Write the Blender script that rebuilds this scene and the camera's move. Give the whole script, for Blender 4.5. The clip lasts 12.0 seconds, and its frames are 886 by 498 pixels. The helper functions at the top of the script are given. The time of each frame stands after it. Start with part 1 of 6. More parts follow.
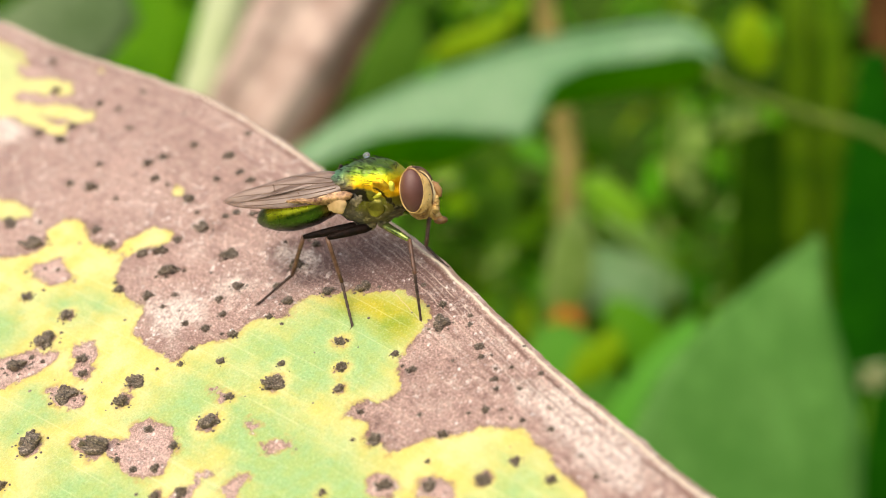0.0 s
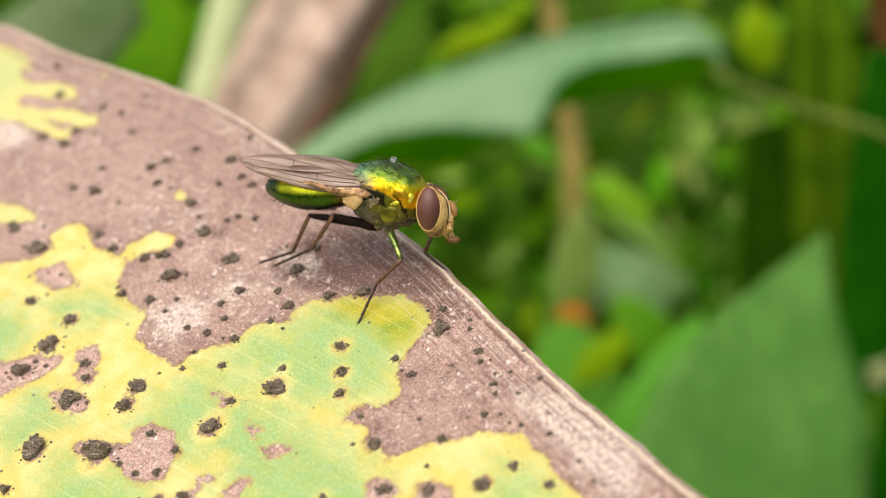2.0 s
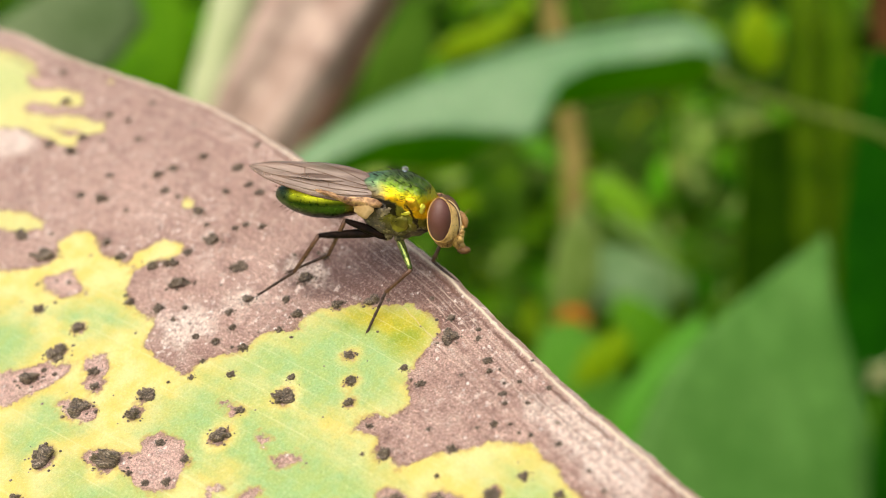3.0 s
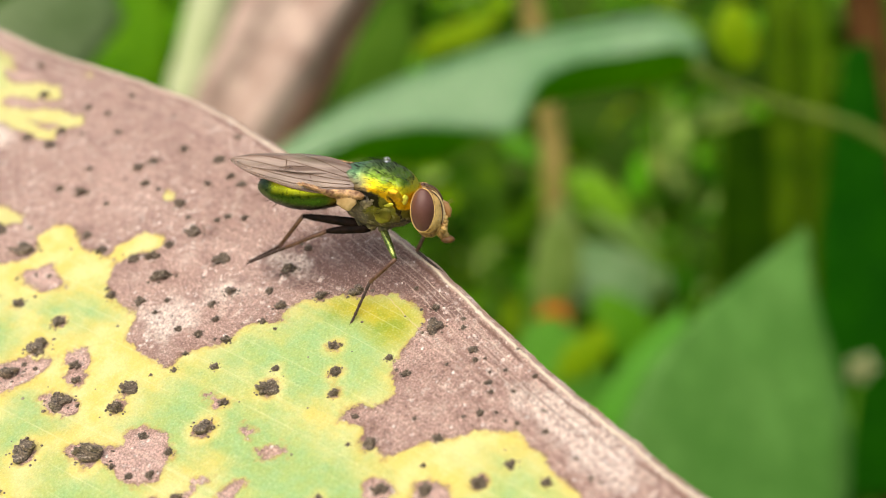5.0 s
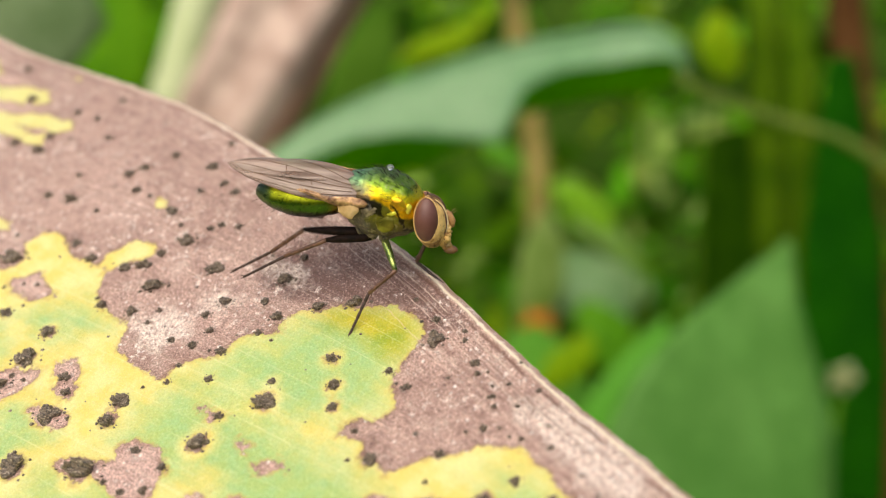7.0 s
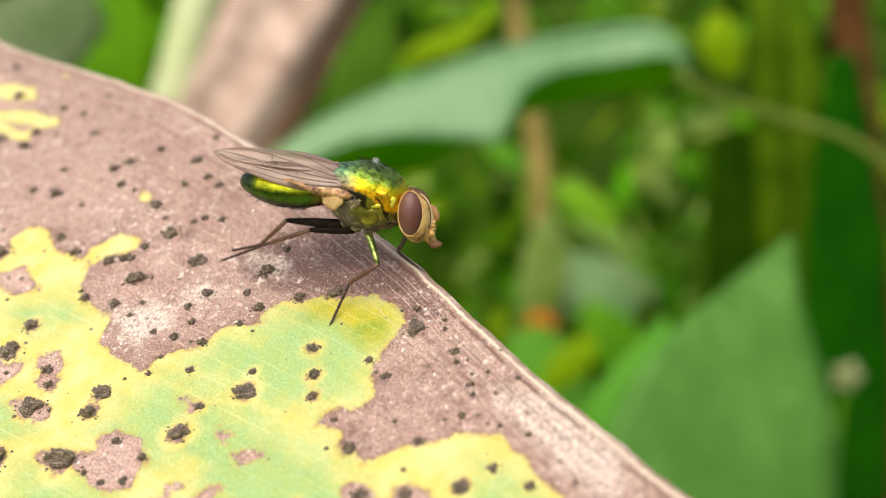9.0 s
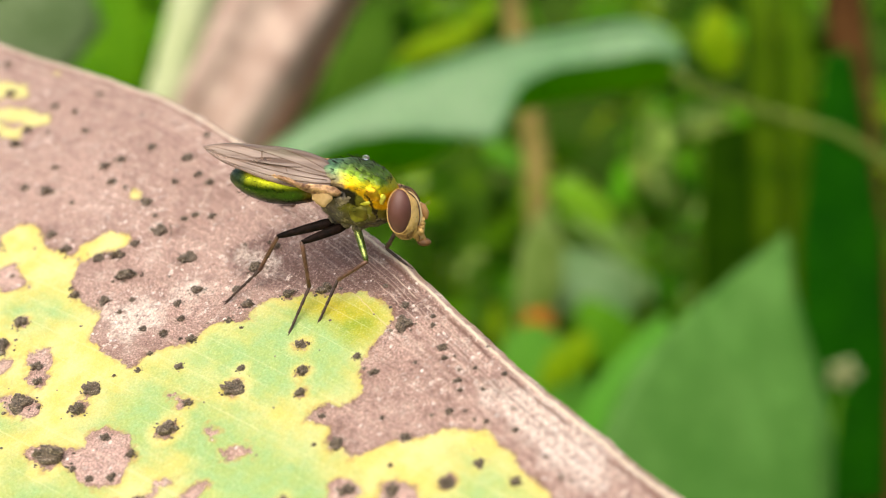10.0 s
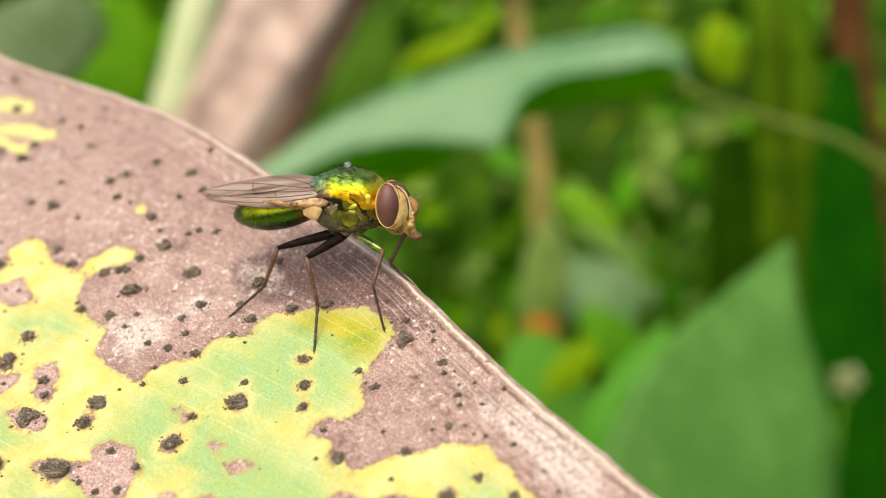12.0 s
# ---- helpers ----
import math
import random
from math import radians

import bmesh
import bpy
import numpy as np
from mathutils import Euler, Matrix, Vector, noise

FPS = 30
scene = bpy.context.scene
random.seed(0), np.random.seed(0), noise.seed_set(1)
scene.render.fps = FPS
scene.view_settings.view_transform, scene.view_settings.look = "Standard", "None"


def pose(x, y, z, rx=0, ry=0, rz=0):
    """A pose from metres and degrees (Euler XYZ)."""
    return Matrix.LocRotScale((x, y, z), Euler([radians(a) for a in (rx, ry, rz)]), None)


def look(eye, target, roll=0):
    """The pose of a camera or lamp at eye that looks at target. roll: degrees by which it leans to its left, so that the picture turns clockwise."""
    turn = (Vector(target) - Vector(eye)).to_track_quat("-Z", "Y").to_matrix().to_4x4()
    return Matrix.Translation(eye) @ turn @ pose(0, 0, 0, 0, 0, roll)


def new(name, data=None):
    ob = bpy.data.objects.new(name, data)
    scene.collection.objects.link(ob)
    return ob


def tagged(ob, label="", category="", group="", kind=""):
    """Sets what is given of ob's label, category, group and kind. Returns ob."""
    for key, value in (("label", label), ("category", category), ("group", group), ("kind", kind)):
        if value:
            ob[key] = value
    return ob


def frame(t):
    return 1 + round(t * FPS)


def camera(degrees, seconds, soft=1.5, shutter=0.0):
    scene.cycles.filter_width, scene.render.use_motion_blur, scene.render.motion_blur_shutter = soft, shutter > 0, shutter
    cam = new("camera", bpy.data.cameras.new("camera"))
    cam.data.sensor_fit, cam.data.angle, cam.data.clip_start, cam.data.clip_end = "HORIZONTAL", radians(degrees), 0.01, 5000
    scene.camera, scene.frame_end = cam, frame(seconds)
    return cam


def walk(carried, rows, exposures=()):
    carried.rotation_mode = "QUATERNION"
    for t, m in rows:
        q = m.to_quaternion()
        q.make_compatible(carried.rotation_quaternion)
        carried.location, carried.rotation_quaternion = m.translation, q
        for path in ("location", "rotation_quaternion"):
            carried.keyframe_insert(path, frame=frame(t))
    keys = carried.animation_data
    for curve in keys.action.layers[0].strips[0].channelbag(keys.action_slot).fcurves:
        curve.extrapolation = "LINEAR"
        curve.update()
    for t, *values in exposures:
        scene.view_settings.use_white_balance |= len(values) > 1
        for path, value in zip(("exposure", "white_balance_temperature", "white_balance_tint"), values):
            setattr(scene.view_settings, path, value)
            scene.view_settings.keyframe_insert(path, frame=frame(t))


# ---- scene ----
cam = camera(44.7, 12.0, soft=1.0, shutter=0.5)
MM = 0.001
EYE, TILT = 0.6, -20.0
BASE = pose(0, 0, EYE, TILT)
# seconds; x, y, z in millimetres from the first eye; yaw, pitch, roll
PATH = [
    (0, 0.000, 0.000, 0.000, 0.000, 0.000, 0.000),
    (0.5, -0.070, -0.270, 0.571, 0.223, -0.131, -0.117),
    (1, -0.515, -0.563, 1.133, 0.430, 0.277, -0.136),
    (1.5, -0.014, -0.540, 0.710, 0.096, 0.076, 0.014),
    (2, 0.321, -0.257, 0.368, 0.363, -0.170, 0.100),
    (2.5, -0.122, -0.512, 0.604, 0.319, -0.052, 0.027),
    (3, -0.083, -0.350, 0.779, 0.344, -0.159, 0.118),
    (5, -0.246, -0.122, 0.370, -0.684, -0.252, 0.551),
    (5.5, -1.601, 0.037, 0.908, -0.563, 0.214, 0.280),
    (6, -0.727, 0.021, 0.600, -1.201, 0.243, 0.401),
    (6.5, -0.628, 0.220, 0.657, -1.500, 0.104, 0.526),
    (7, -1.106, 0.894, 0.518, -1.682, 0.137, 0.209),
    (7.5, 0.172, 1.000, -0.325, -1.561, 0.072, 0.331),
    (9.5, -0.041, 0.825, -0.060, -1.451, 0.318, 0.720),
    (10, 0.436, 0.713, -0.172, -1.513, 0.187, 0.735),
    (10.5, 0.178, 0.653, -0.077, -1.349, 0.323, 0.722),
    (11, 0.173, 0.608, -0.036, -1.252, 0.208, 0.769),
    (11.5, 1.007, 0.015, 0.103, -1.427, 0.342, 0.803),
    (12, 0.603, -0.016, 0.293, -1.287, 0.486, 0.760),
]
walk(cam, [(t, BASE @ pose(x * MM, y * MM, z * MM) @ pose(0, 0, 0, 0, 0, yaw) @ pose(0, 0, 0, pitch) @ pose(0, 0, 0, 0, roll)
            @ pose(0, 0, 0, 90)) for t, x, y, z, yaw, pitch, roll in PATH],
     [(0, 0.24, 6980, 12), (0.5, 0.21, 6980, 12), (1, 0.06, 6980, 12), (1.5, 0.04, 6980, 12), (2, 0.11, 6980, 12), (2.5, 0.11, 6980, 12), (3, 0.11, 6980, 12), (5, 0.13, 6980, 12), (5.5, 0.10, 6980, 12), (6, -0.08, 6980, 12), (6.5, 0.13, 6980, 12), (7, 0.08, 6980, 12), (7.5, 0.25, 6980, 12), (9.5, 0.25, 6980, 12), (12, 0.25, 6980, 12)])
cam.data.dof.use_dof = True
cam.data.dof.focus_distance = 0.0485
cam.data.dof.aperture_fstop = 34.0

# ---------------------------------------------------------------- light
world = bpy.data.worlds.new("sky")
scene.world = world
world.use_nodes = True
wn = world.node_tree
wn.nodes.clear()
sky = wn.nodes.new("ShaderNodeTexSky")
sky.sky_type, sky.sun_disc = "NISHITA", False
sky.sun_elevation, sky.sun_rotation = radians(58), radians(-150)
sky.dust_density, sky.air_density = 4.0, 1.0
bg = wn.nodes.new("ShaderNodeBackground")
bg.inputs["Strength"].default_value = 0.12
wout = wn.nodes.new("ShaderNodeOutputWorld")
wn.links.new(sky.outputs[0], bg.inputs[0])
wn.links.new(bg.outputs[0], wout.inputs[0])
sun = new("sun", bpy.data.lights.new("sun", "SUN"))
sun.data.energy, sun.data.angle, sun.data.color = 2.9, radians(80), (1.0, 0.94, 0.86)
sun.matrix_world = look((-0.5, -0.87, 1.9), (0, 0, 0))


# ---------------------------------------------------------------- materials
class Nodes:
    """A small builder for one material's nodes."""

    def __init__(self, name):
        self.mat = bpy.data.materials.new(name)
        self.mat.use_nodes = True
        self.t = self.mat.node_tree
        self.b = self.t.nodes["Principled BSDF"]
        self.out = self.t.nodes["Material Output"]
        self.co = self.t.nodes.new("ShaderNodeTexCoord").outputs["Object"]

    def put(self, socket, value):
        if hasattr(value, "is_linked"):
            self.t.links.new(value, socket)
        else:
            socket.default_value = (*value, 1.0) if isinstance(value, tuple) and len(value) == 3 and socket.type == "RGBA" else value

    def set(self, **inputs):
        for key, value in inputs.items():
            self.put(self.b.inputs[key.replace("_", " ")], value)
        return self

    def noise(self, scale, detail=4.0, rough=0.55, co=None, stretch=None, warp=0.0):
        co = co or self.co
        if stretch:
            m = self.t.nodes.new("ShaderNodeMapping")
            self.put(m.inputs["Vector"], co)
            m.inputs["Scale"].default_value = stretch[:3]
            if len(stretch) > 3:
                m.inputs["Rotation"].default_value = (0, 0, radians(stretch[3]))
            co = m.outputs[0]
        n = self.t.nodes.new("ShaderNodeTexNoise")
        self.put(n.inputs["Vector"], co)
        for key, value in (("Scale", scale), ("Detail", detail), ("Roughness", rough), ("Distortion", warp)):
            n.inputs[key].default_value = value
        return n.outputs["Fac"]

    def math(self, op, a, b=0.0, c=0.0):
        n = self.t.nodes.new("ShaderNodeMath")
        n.operation = op
        for socket, value in zip(n.inputs, (a, b, c)):
            self.put(socket, value)
        return n.outputs[0]

    def ramp(self, fac, lo, hi, a=0.0, b=1.0):
        n = self.t.nodes.new("ShaderNodeMapRange")
        n.interpolation_type = "SMOOTHSTEP"
        for key, value in zip(("Value", "From Min", "From Max", "To Min", "To Max"), (fac, lo, hi, a, b)):
            self.put(n.inputs[key], value)
        return n.outputs[0]

    def mix(self, fac, a, b, blend="MIX"):
        n = self.t.nodes.new("ShaderNodeMix")
        n.data_type, n.blend_type = "RGBA", blend
        for socket, value in ((n.inputs["Factor"], fac), (n.inputs["A"], None), (n.inputs["B"], None)):
            if value is not None:
                self.put(socket, value)
        self.put(n.inputs[6], a)
        self.put(n.inputs[7], b)
        return n.outputs[2]

    def attribute(self, name):
        n = self.t.nodes.new("ShaderNodeAttribute")
        n.attribute_name = name
        return n.outputs["Fac"]

    def axis(self, index, co=None):
        n = self.t.nodes.new("ShaderNodeSeparateXYZ")
        self.put(n.inputs[0], co or self.co)
        return n.outputs[index]

    def chance(self):
        return self.t.nodes.new("ShaderNodeObjectInfo").outputs["Random"]

    def bump(self, height, distance, strength=1.0):
        n = self.t.nodes.new("ShaderNodeBump")
        n.inputs["Strength"].default_value, n.inputs["Distance"].default_value = strength, distance
        self.put(n.inputs["Height"], height)
        self.put(self.b.inputs["Normal"], n.outputs[0])
        return self


def blade_material():
    """The blotched leaf: dead mauve-brown tissue, yellowing rims and green cores."""
    m = Nodes("spotted_leaf")
    live, green, vein, edge = (m.attribute(k) for k in ("live", "green", "vein", "rim"))
    wob = m.math("SUBTRACT", m.noise(900, 5, 0.6), 0.5)
    wob2 = m.math("SUBTRACT", m.noise(3800, 3, 0.6), 0.5)
    fine = m.noise(9000, 3, 0.7)
    grit = m.noise(8200, 4, 0.7)
    # a grain that runs with the veins
    run = m.t.nodes.new("ShaderNodeCombineXYZ")
    m.put(run.inputs[0], m.math("MULTIPLY", vein, 6.0))
    m.put(run.inputs[1], m.math("MULTIPLY", m.attribute("along"), 0.55))
    fibre = m.noise(1.0, 4, 0.6, co=run.outputs[0])
    field = m.math("ADD", live, m.math("ADD", m.math("MULTIPLY", wob, 1.1), m.math("MULTIPLY", wob2, 0.45)))
    alive = m.ramp(field, -0.05, 0.07)
    # dead tissue
    broad = m.noise(160, 4, 0.6)
    brown = m.mix(m.ramp(broad, 0.3, 0.7), (0.41, 0.258, 0.212), (0.60, 0.408, 0.340))
    brown = m.mix(m.ramp(fibre, 0.52, 0.70, 0, 0.45), brown, (0.66, 0.48, 0.41))
    brown = m.mix(m.ramp(fibre, 0.30, 0.46, 0.40, 0), brown, (0.26, 0.145, 0.115))
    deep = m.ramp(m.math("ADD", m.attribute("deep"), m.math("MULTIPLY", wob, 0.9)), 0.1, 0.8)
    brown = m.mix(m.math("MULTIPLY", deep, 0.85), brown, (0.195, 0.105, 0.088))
    rosy = m.ramp(m.math("ADD", m.attribute("rosy"), m.math("MULTIPLY", wob, 0.5)), 0.1, 0.7)
    brown = m.mix(m.math("MULTIPLY", rosy, 0.75), brown, (0.74, 0.50, 0.43))
    brown = m.mix(m.ramp(grit, 0.54, 0.64, 0, 0.60), brown, (0.84, 0.66, 0.57))
    brown = m.mix(m.ramp(grit, 0.36, 0.47, 0.62, 0), brown, (0.12, 0.060, 0.048))
    mottle = m.noise(1500, 5, 0.7)
    brown = m.mix(m.ramp(mottle, 0.36, 0.46, 0.38, 0), brown, (0.23, 0.125, 0.10))
    brown = m.mix(m.ramp(mottle, 0.56, 0.66, 0, 0.35), brown, (0.78, 0.60, 0.51))
    pale = m.math("MULTIPLY", m.ramp(m.math("ADD", m.attribute("pale"), m.math("MULTIPLY", wob, 1.8)), 0.0, 0.75), m.ramp(m.noise(4200, 4, 0.75), 0.38, 0.56, 0.1, 1.0))
    brown = m.mix(m.math("MULTIPLY", pale, 0.9), brown, (0.95, 0.83, 0.72))
    ash = m.math("MULTIPLY", m.ramp(m.noise(2100, 5, 0.7), 0.57, 0.61), m.ramp(m.noise(210, 3), 0.42, 0.58))
    brown = m.mix(m.math("MULTIPLY", ash, 0.85), brown, (0.92, 0.80, 0.72))
    flecks = m.t.nodes.new("ShaderNodeTexVoronoi")
    m.put(flecks.inputs["Vector"], m.co)
    flecks.inputs["Scale"].default_value = 1700
    fleck = m.math("MULTIPLY", m.ramp(m.math("ADD", flecks.outputs["Distance"], m.math("MULTIPLY", wob2, 0.45)), 0.10, 0.16, 1, 0), m.ramp(m.noise(700, 3), 0.42, 0.50))
    stain = m.math("MULTIPLY", m.ramp(m.noise(520, 5, 0.7), 0.55, 0.68, 0, 0.55), m.ramp(m.noise(90, 3), 0.4, 0.6))
    brown = m.mix(stain, brown, (0.17, 0.085, 0.070))
    brown = m.mix(m.math("MULTIPLY", fleck, 0.9), brown, (0.93, 0.86, 0.80))
    # a thin dark scorched line where dead tissue meets living
    scorch = m.math("MULTIPLY", m.ramp(field, -0.26, -0.08), m.ramp(m.noise(1100, 3), 0.40, 0.58, 0.1, 0.5))
    brown = m.mix(scorch, brown, (0.25, 0.125, 0.075))
    # living tissue: green cores that run out along the veins into yellow
    cloud = m.math("SUBTRACT", m.noise(300, 3), 0.5)
    lean = m.t.nodes.new("ShaderNodeCombineXYZ")
    m.put(lean.inputs[0], m.math("MULTIPLY", vein, 0.9))
    m.put(lean.inputs[1], m.math("MULTIPLY", m.attribute("along"), 0.22))
    drift = m.math("SUBTRACT", m.noise(1.0, 4, 0.6, co=lean.outputs[0]), 0.5)
    gfield = m.math("ADD", green, m.math("ADD", m.math("MULTIPLY", wob, 1.8), m.math("ADD", m.math("MULTIPLY", cloud, 1.8), m.math("MULTIPLY", drift, 3.2))))
    gfac = m.ramp(gfield, -2.0, 1.25)
    yellow = m.mix(m.ramp(m.noise(700, 3), 0.35, 0.7), (0.84, 0.70, 0.18), (0.84, 0.80, 0.34))
    yellow = m.mix(m.math("MULTIPLY", m.attribute("olive"), 0.75), yellow, (0.68, 0.56, 0.03))
    mint = m.mix(m.ramp(m.noise(1300, 4, 0.65), 0.35, 0.65), (0.43, 0.60, 0.19), (0.38, 0.61, 0.24))
    olive = m.mix(m.attribute("olive"), mint, m.mix(m.ramp(m.noise(420, 3), 0.44, 0.66), (0.29, 0.41, 0.025), (0.60, 0.53, 0.02)))
    tissue = m.mix(gfac, yellow, olive)
    tissue = m.mix(m.ramp(fine, 0.52, 0.66, 0, 0.28), tissue, (0.82, 0.84, 0.48))
    tissue = m.mix(m.math("MULTIPLY", gfac, m.ramp(fine, 0.32, 0.48, 0.38, 0)), tissue, (0.22, 0.36, 0.09))
    tissue = m.mix(m.math("MULTIPLY", m.attribute("faded"), m.ramp(grit, 0.3, 0.6, 0.35, 0.8)), tissue, (0.72, 0.72, 0.30))
    rust = m.math("MULTIPLY", m.ramp(m.noise(330, 2), 0.68, 0.76), m.ramp(m.noise(2500, 3), 0.35, 0.6))
    tissue = m.mix(m.math("MULTIPLY", rust, 0.7), tissue, (0.62, 0.34, 0.05))
    ochre = m.math("MULTIPLY", m.ramp(field, 0.28, 0.0), m.ramp(m.noise(1700, 3), 0.35, 0.6, 0.15, 0.7))
    tissue = m.mix(ochre, tissue, (0.60, 0.44, 0.13))
    colour = m.mix(alive, brown, tissue)
    # veins: pale ribs about a millimetre apart and fine lines between
    lines = m.t.nodes.new("ShaderNodeTexNoise")
    lines.noise_dimensions = "1D"
    m.put(lines.inputs["W"], vein)
    lines.inputs["Scale"].default_value, lines.inputs["Detail"].default_value = 3.4, 3.0
    line = lines.outputs["Fac"]
    rib = m.ramp(m.math("PINGPONG", m.math("ADD", vein, m.math("ADD", m.math("MULTIPLY", m.math("SUBTRACT", line, 0.5), 0.5), m.math("MULTIPLY", wob2, 0.05))), 0.58), 0.0, 0.05, 1.0, 0.0)
    rib = m.math("MULTIPLY", rib, m.ramp(m.noise(330, 3), 0.34, 0.58))
    colour = m.mix(m.math("MULTIPLY", rib, m.math("ADD", 0.30, m.math("MULTIPLY", alive, 0.02))), colour, m.mix(alive, (0.86, 0.68, 0.56), (0.88, 0.88, 0.48)))
    dust = m.noise(13000, 3, 0.7)
    shade = m.ramp(dust, 0.3, 0.7, 0.55, 1.38)
    rgb = m.t.nodes.new("ShaderNodeCombineColor")
    for k in range(3):
        m.put(rgb.inputs[k], shade)
    colour = m.mix(m.math("SUBTRACT", 1.0, m.math("MULTIPLY", alive, 0.82)), colour, rgb.outputs[0], "MULTIPLY")
    near = m.attribute("border")
    thread = m.t.nodes.new("ShaderNodeTexNoise")
    thread.noise_dimensions = "1D"
    m.put(thread.inputs["W"], m.math("ADD", m.attribute("inset"), m.math("MULTIPLY", wob, 0.1)))
    thread.inputs["Scale"].default_value, thread.inputs["Detail"].default_value = 5.5, 3.0
    dead = m.math("SUBTRACT", 1.0, alive)
    near = m.math("MULTIPLY", near, dead)
    colour = m.mix(m.math("MULTIPLY", near, m.ramp(thread.outputs["Fac"], 0.56, 0.61, 0, 0.4)), colour, (0.84, 0.66, 0.54))
    colour = m.mix(m.math("MULTIPLY", near, m.ramp(thread.outputs["Fac"], 0.36, 0.48, 0.4, 0)), colour, (0.19, 0.09, 0.07))
    colour = m.mix(m.math("MULTIPLY", m.ramp(line, 0.3, 0.45, 0.2, 0.0), dead), colour, (0.22, 0.15, 0.09))
    inset = m.math("ADD", m.attribute("inset"), m.math("ADD", m.math("MULTIPLY", wob, 0.3), m.math("MULTIPLY", wob2, 0.1)))
    # scratches along the margin, plus painted highlight and shading of its rolled edge
    for at, wide, paint, much in ((0.06, 0.16, (0.30, 0.15, 0.08), 0.8), (0.60, 0.14, (0.16, 0.07, 0.045), 0.7), (0.98, 0.06, (0.88, 0.74, 0.60), 0.6), (1.32, 0.09, (0.18, 0.09, 0.065), 0.5), (1.75, 0.05, (0.84, 0.67, 0.55), 0.5), (2.2, 0.3, (0.25, 0.13, 0.105), 0.35), (2.9, 0.045, (0.82, 0.64, 0.53), 0.45)):
        scratch_shade = m.ramp(m.math("ABSOLUTE", m.math("SUBTRACT", inset, at)), 0.0, wide, much, 0)
        colour = m.mix(m.math("MULTIPLY", scratch_shade, m.ramp(m.noise(420, 3), 0.40, 0.56)), colour, paint)
    colour = m.mix(m.math("MULTIPLY", edge, m.ramp(m.noise(500, 3), 0.30, 0.46, 0.45, 1.0)), colour, (0.98, 0.88, 0.66))
    m.set(Base_Color=colour, Roughness=m.ramp(grit, 0.3, 0.7, 0.40, 0.66), Specular_IOR_Level=0.4)
    h = m.math("ADD", m.math("MULTIPLY", grit, 0.7), m.math("ADD", m.math("MULTIPLY", line, 0.12), m.math("MULTIPLY", m.math("MULTIPLY", fibre, dead), 0.7)))
    m.bump(h, 0.00026, 0.85)
    return m.mat


def pustule_material():
    """Charcoal crust with grey-olive grains and a few ashy ones."""
    m = Nodes("black_crust")
    g = m.noise(6000, 4, 0.7)
    w = m.noise(2300, 3, 0.6)
    c = m.mix(m.ramp(g, 0.38, 0.62), (0.020, 0.015, 0.010), (0.23, 0.17, 0.105))
    c = m.mix(m.ramp(w, 0.45, 0.62, 0, 0.5), c, (0.13, 0.085, 0.052))
    c = m.mix(m.math("MULTIPLY", m.ramp(g, 0.52, 0.62), m.ramp(w, 0.42, 0.58)), c, (0.52, 0.44, 0.34))
    m.set(Base_Color=c, Roughness=0.32, Specular_IOR_Level=0.9).bump(g, 0.00013, 0.8)
    return m.mat


def abdomen_material():
    """Metallic green segments: a gold-green shine painted on the flank, a dark belly, a dull tail and a brownish base.
    """
    m = Nodes("green_abdomen")
    x = m.math("MULTIPLY", m.axis(0), 1000.0)
    w = m.math("SUBTRACT", m.noise(1500, 3, 0.6), 0.5)
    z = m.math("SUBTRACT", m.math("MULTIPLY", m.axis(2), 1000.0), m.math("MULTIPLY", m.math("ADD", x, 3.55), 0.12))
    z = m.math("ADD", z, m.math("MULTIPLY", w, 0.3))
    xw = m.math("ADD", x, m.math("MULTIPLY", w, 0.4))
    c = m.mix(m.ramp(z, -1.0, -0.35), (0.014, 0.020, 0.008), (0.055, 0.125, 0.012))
    # the bright streak of shine along the side, put into the colour
    flank = m.math("MULTIPLY", m.ramp(z, -0.30, 0.0), m.ramp(xw, -5.4, -4.9))
    c = m.mix(flank, c, (0.50, 0.54, 0.02))
    c = m.mix(m.ramp(z, 0.26, 0.50), c, (0.08, 0.19, 0.035))
    c = m.mix(m.ramp(xw, -4.9, -5.4, 0, 0.8), c, (0.075, 0.115, 0.055))
    c = m.mix(m.ramp(xw, -2.5, -2.0, 0, 0.85), c, (0.13, 0.075, 0.018))
    fine = m.noise(5200, 3, 0.6)
    for at in (-4.63, -3.55, -2.47):
        seam = m.ramp(m.math("ABSOLUTE", m.math("SUBTRACT", x, at)), 0.01, 0.06, 0.16, 0)
        c = m.mix(seam, c, (0.012, 0.016, 0.006))
    c = m.mix(m.ramp(fine, 0.55, 0.68, 0, 0.12), c, (0.28, 0.32, 0.14))
    m.set(Base_Color=c, Metallic=0.88, Roughness=m.ramp(fine, 0.3, 0.7, 0.24, 0.40)).bump(fine, 0.00005, 0.2)
    return m.mat


def eye_material():
    """Matt red-brown facets under a faint mauve bloom."""
    m = Nodes("red_brown_eye")
    n = m.noise(900, 3)
    facets = m.t.nodes.new("ShaderNodeTexVoronoi")
    m.put(facets.inputs["Vector"], m.co)
    facets.inputs["Scale"].default_value = 26000
    c = m.mix(m.ramp(n, 0.35, 0.65), (0.105, 0.038, 0.027), (0.135, 0.055, 0.040))
    m.set(Base_Color=c, Roughness=0.42, Specular_IOR_Level=0.45, Coat_Weight=0.12, Coat_Roughness=0.45, Sheen_Weight=0.08, Sheen_Roughness=0.4)
    m.bump(facets.outputs["Distance"], 0.00001, 0.25)
    return m.mat


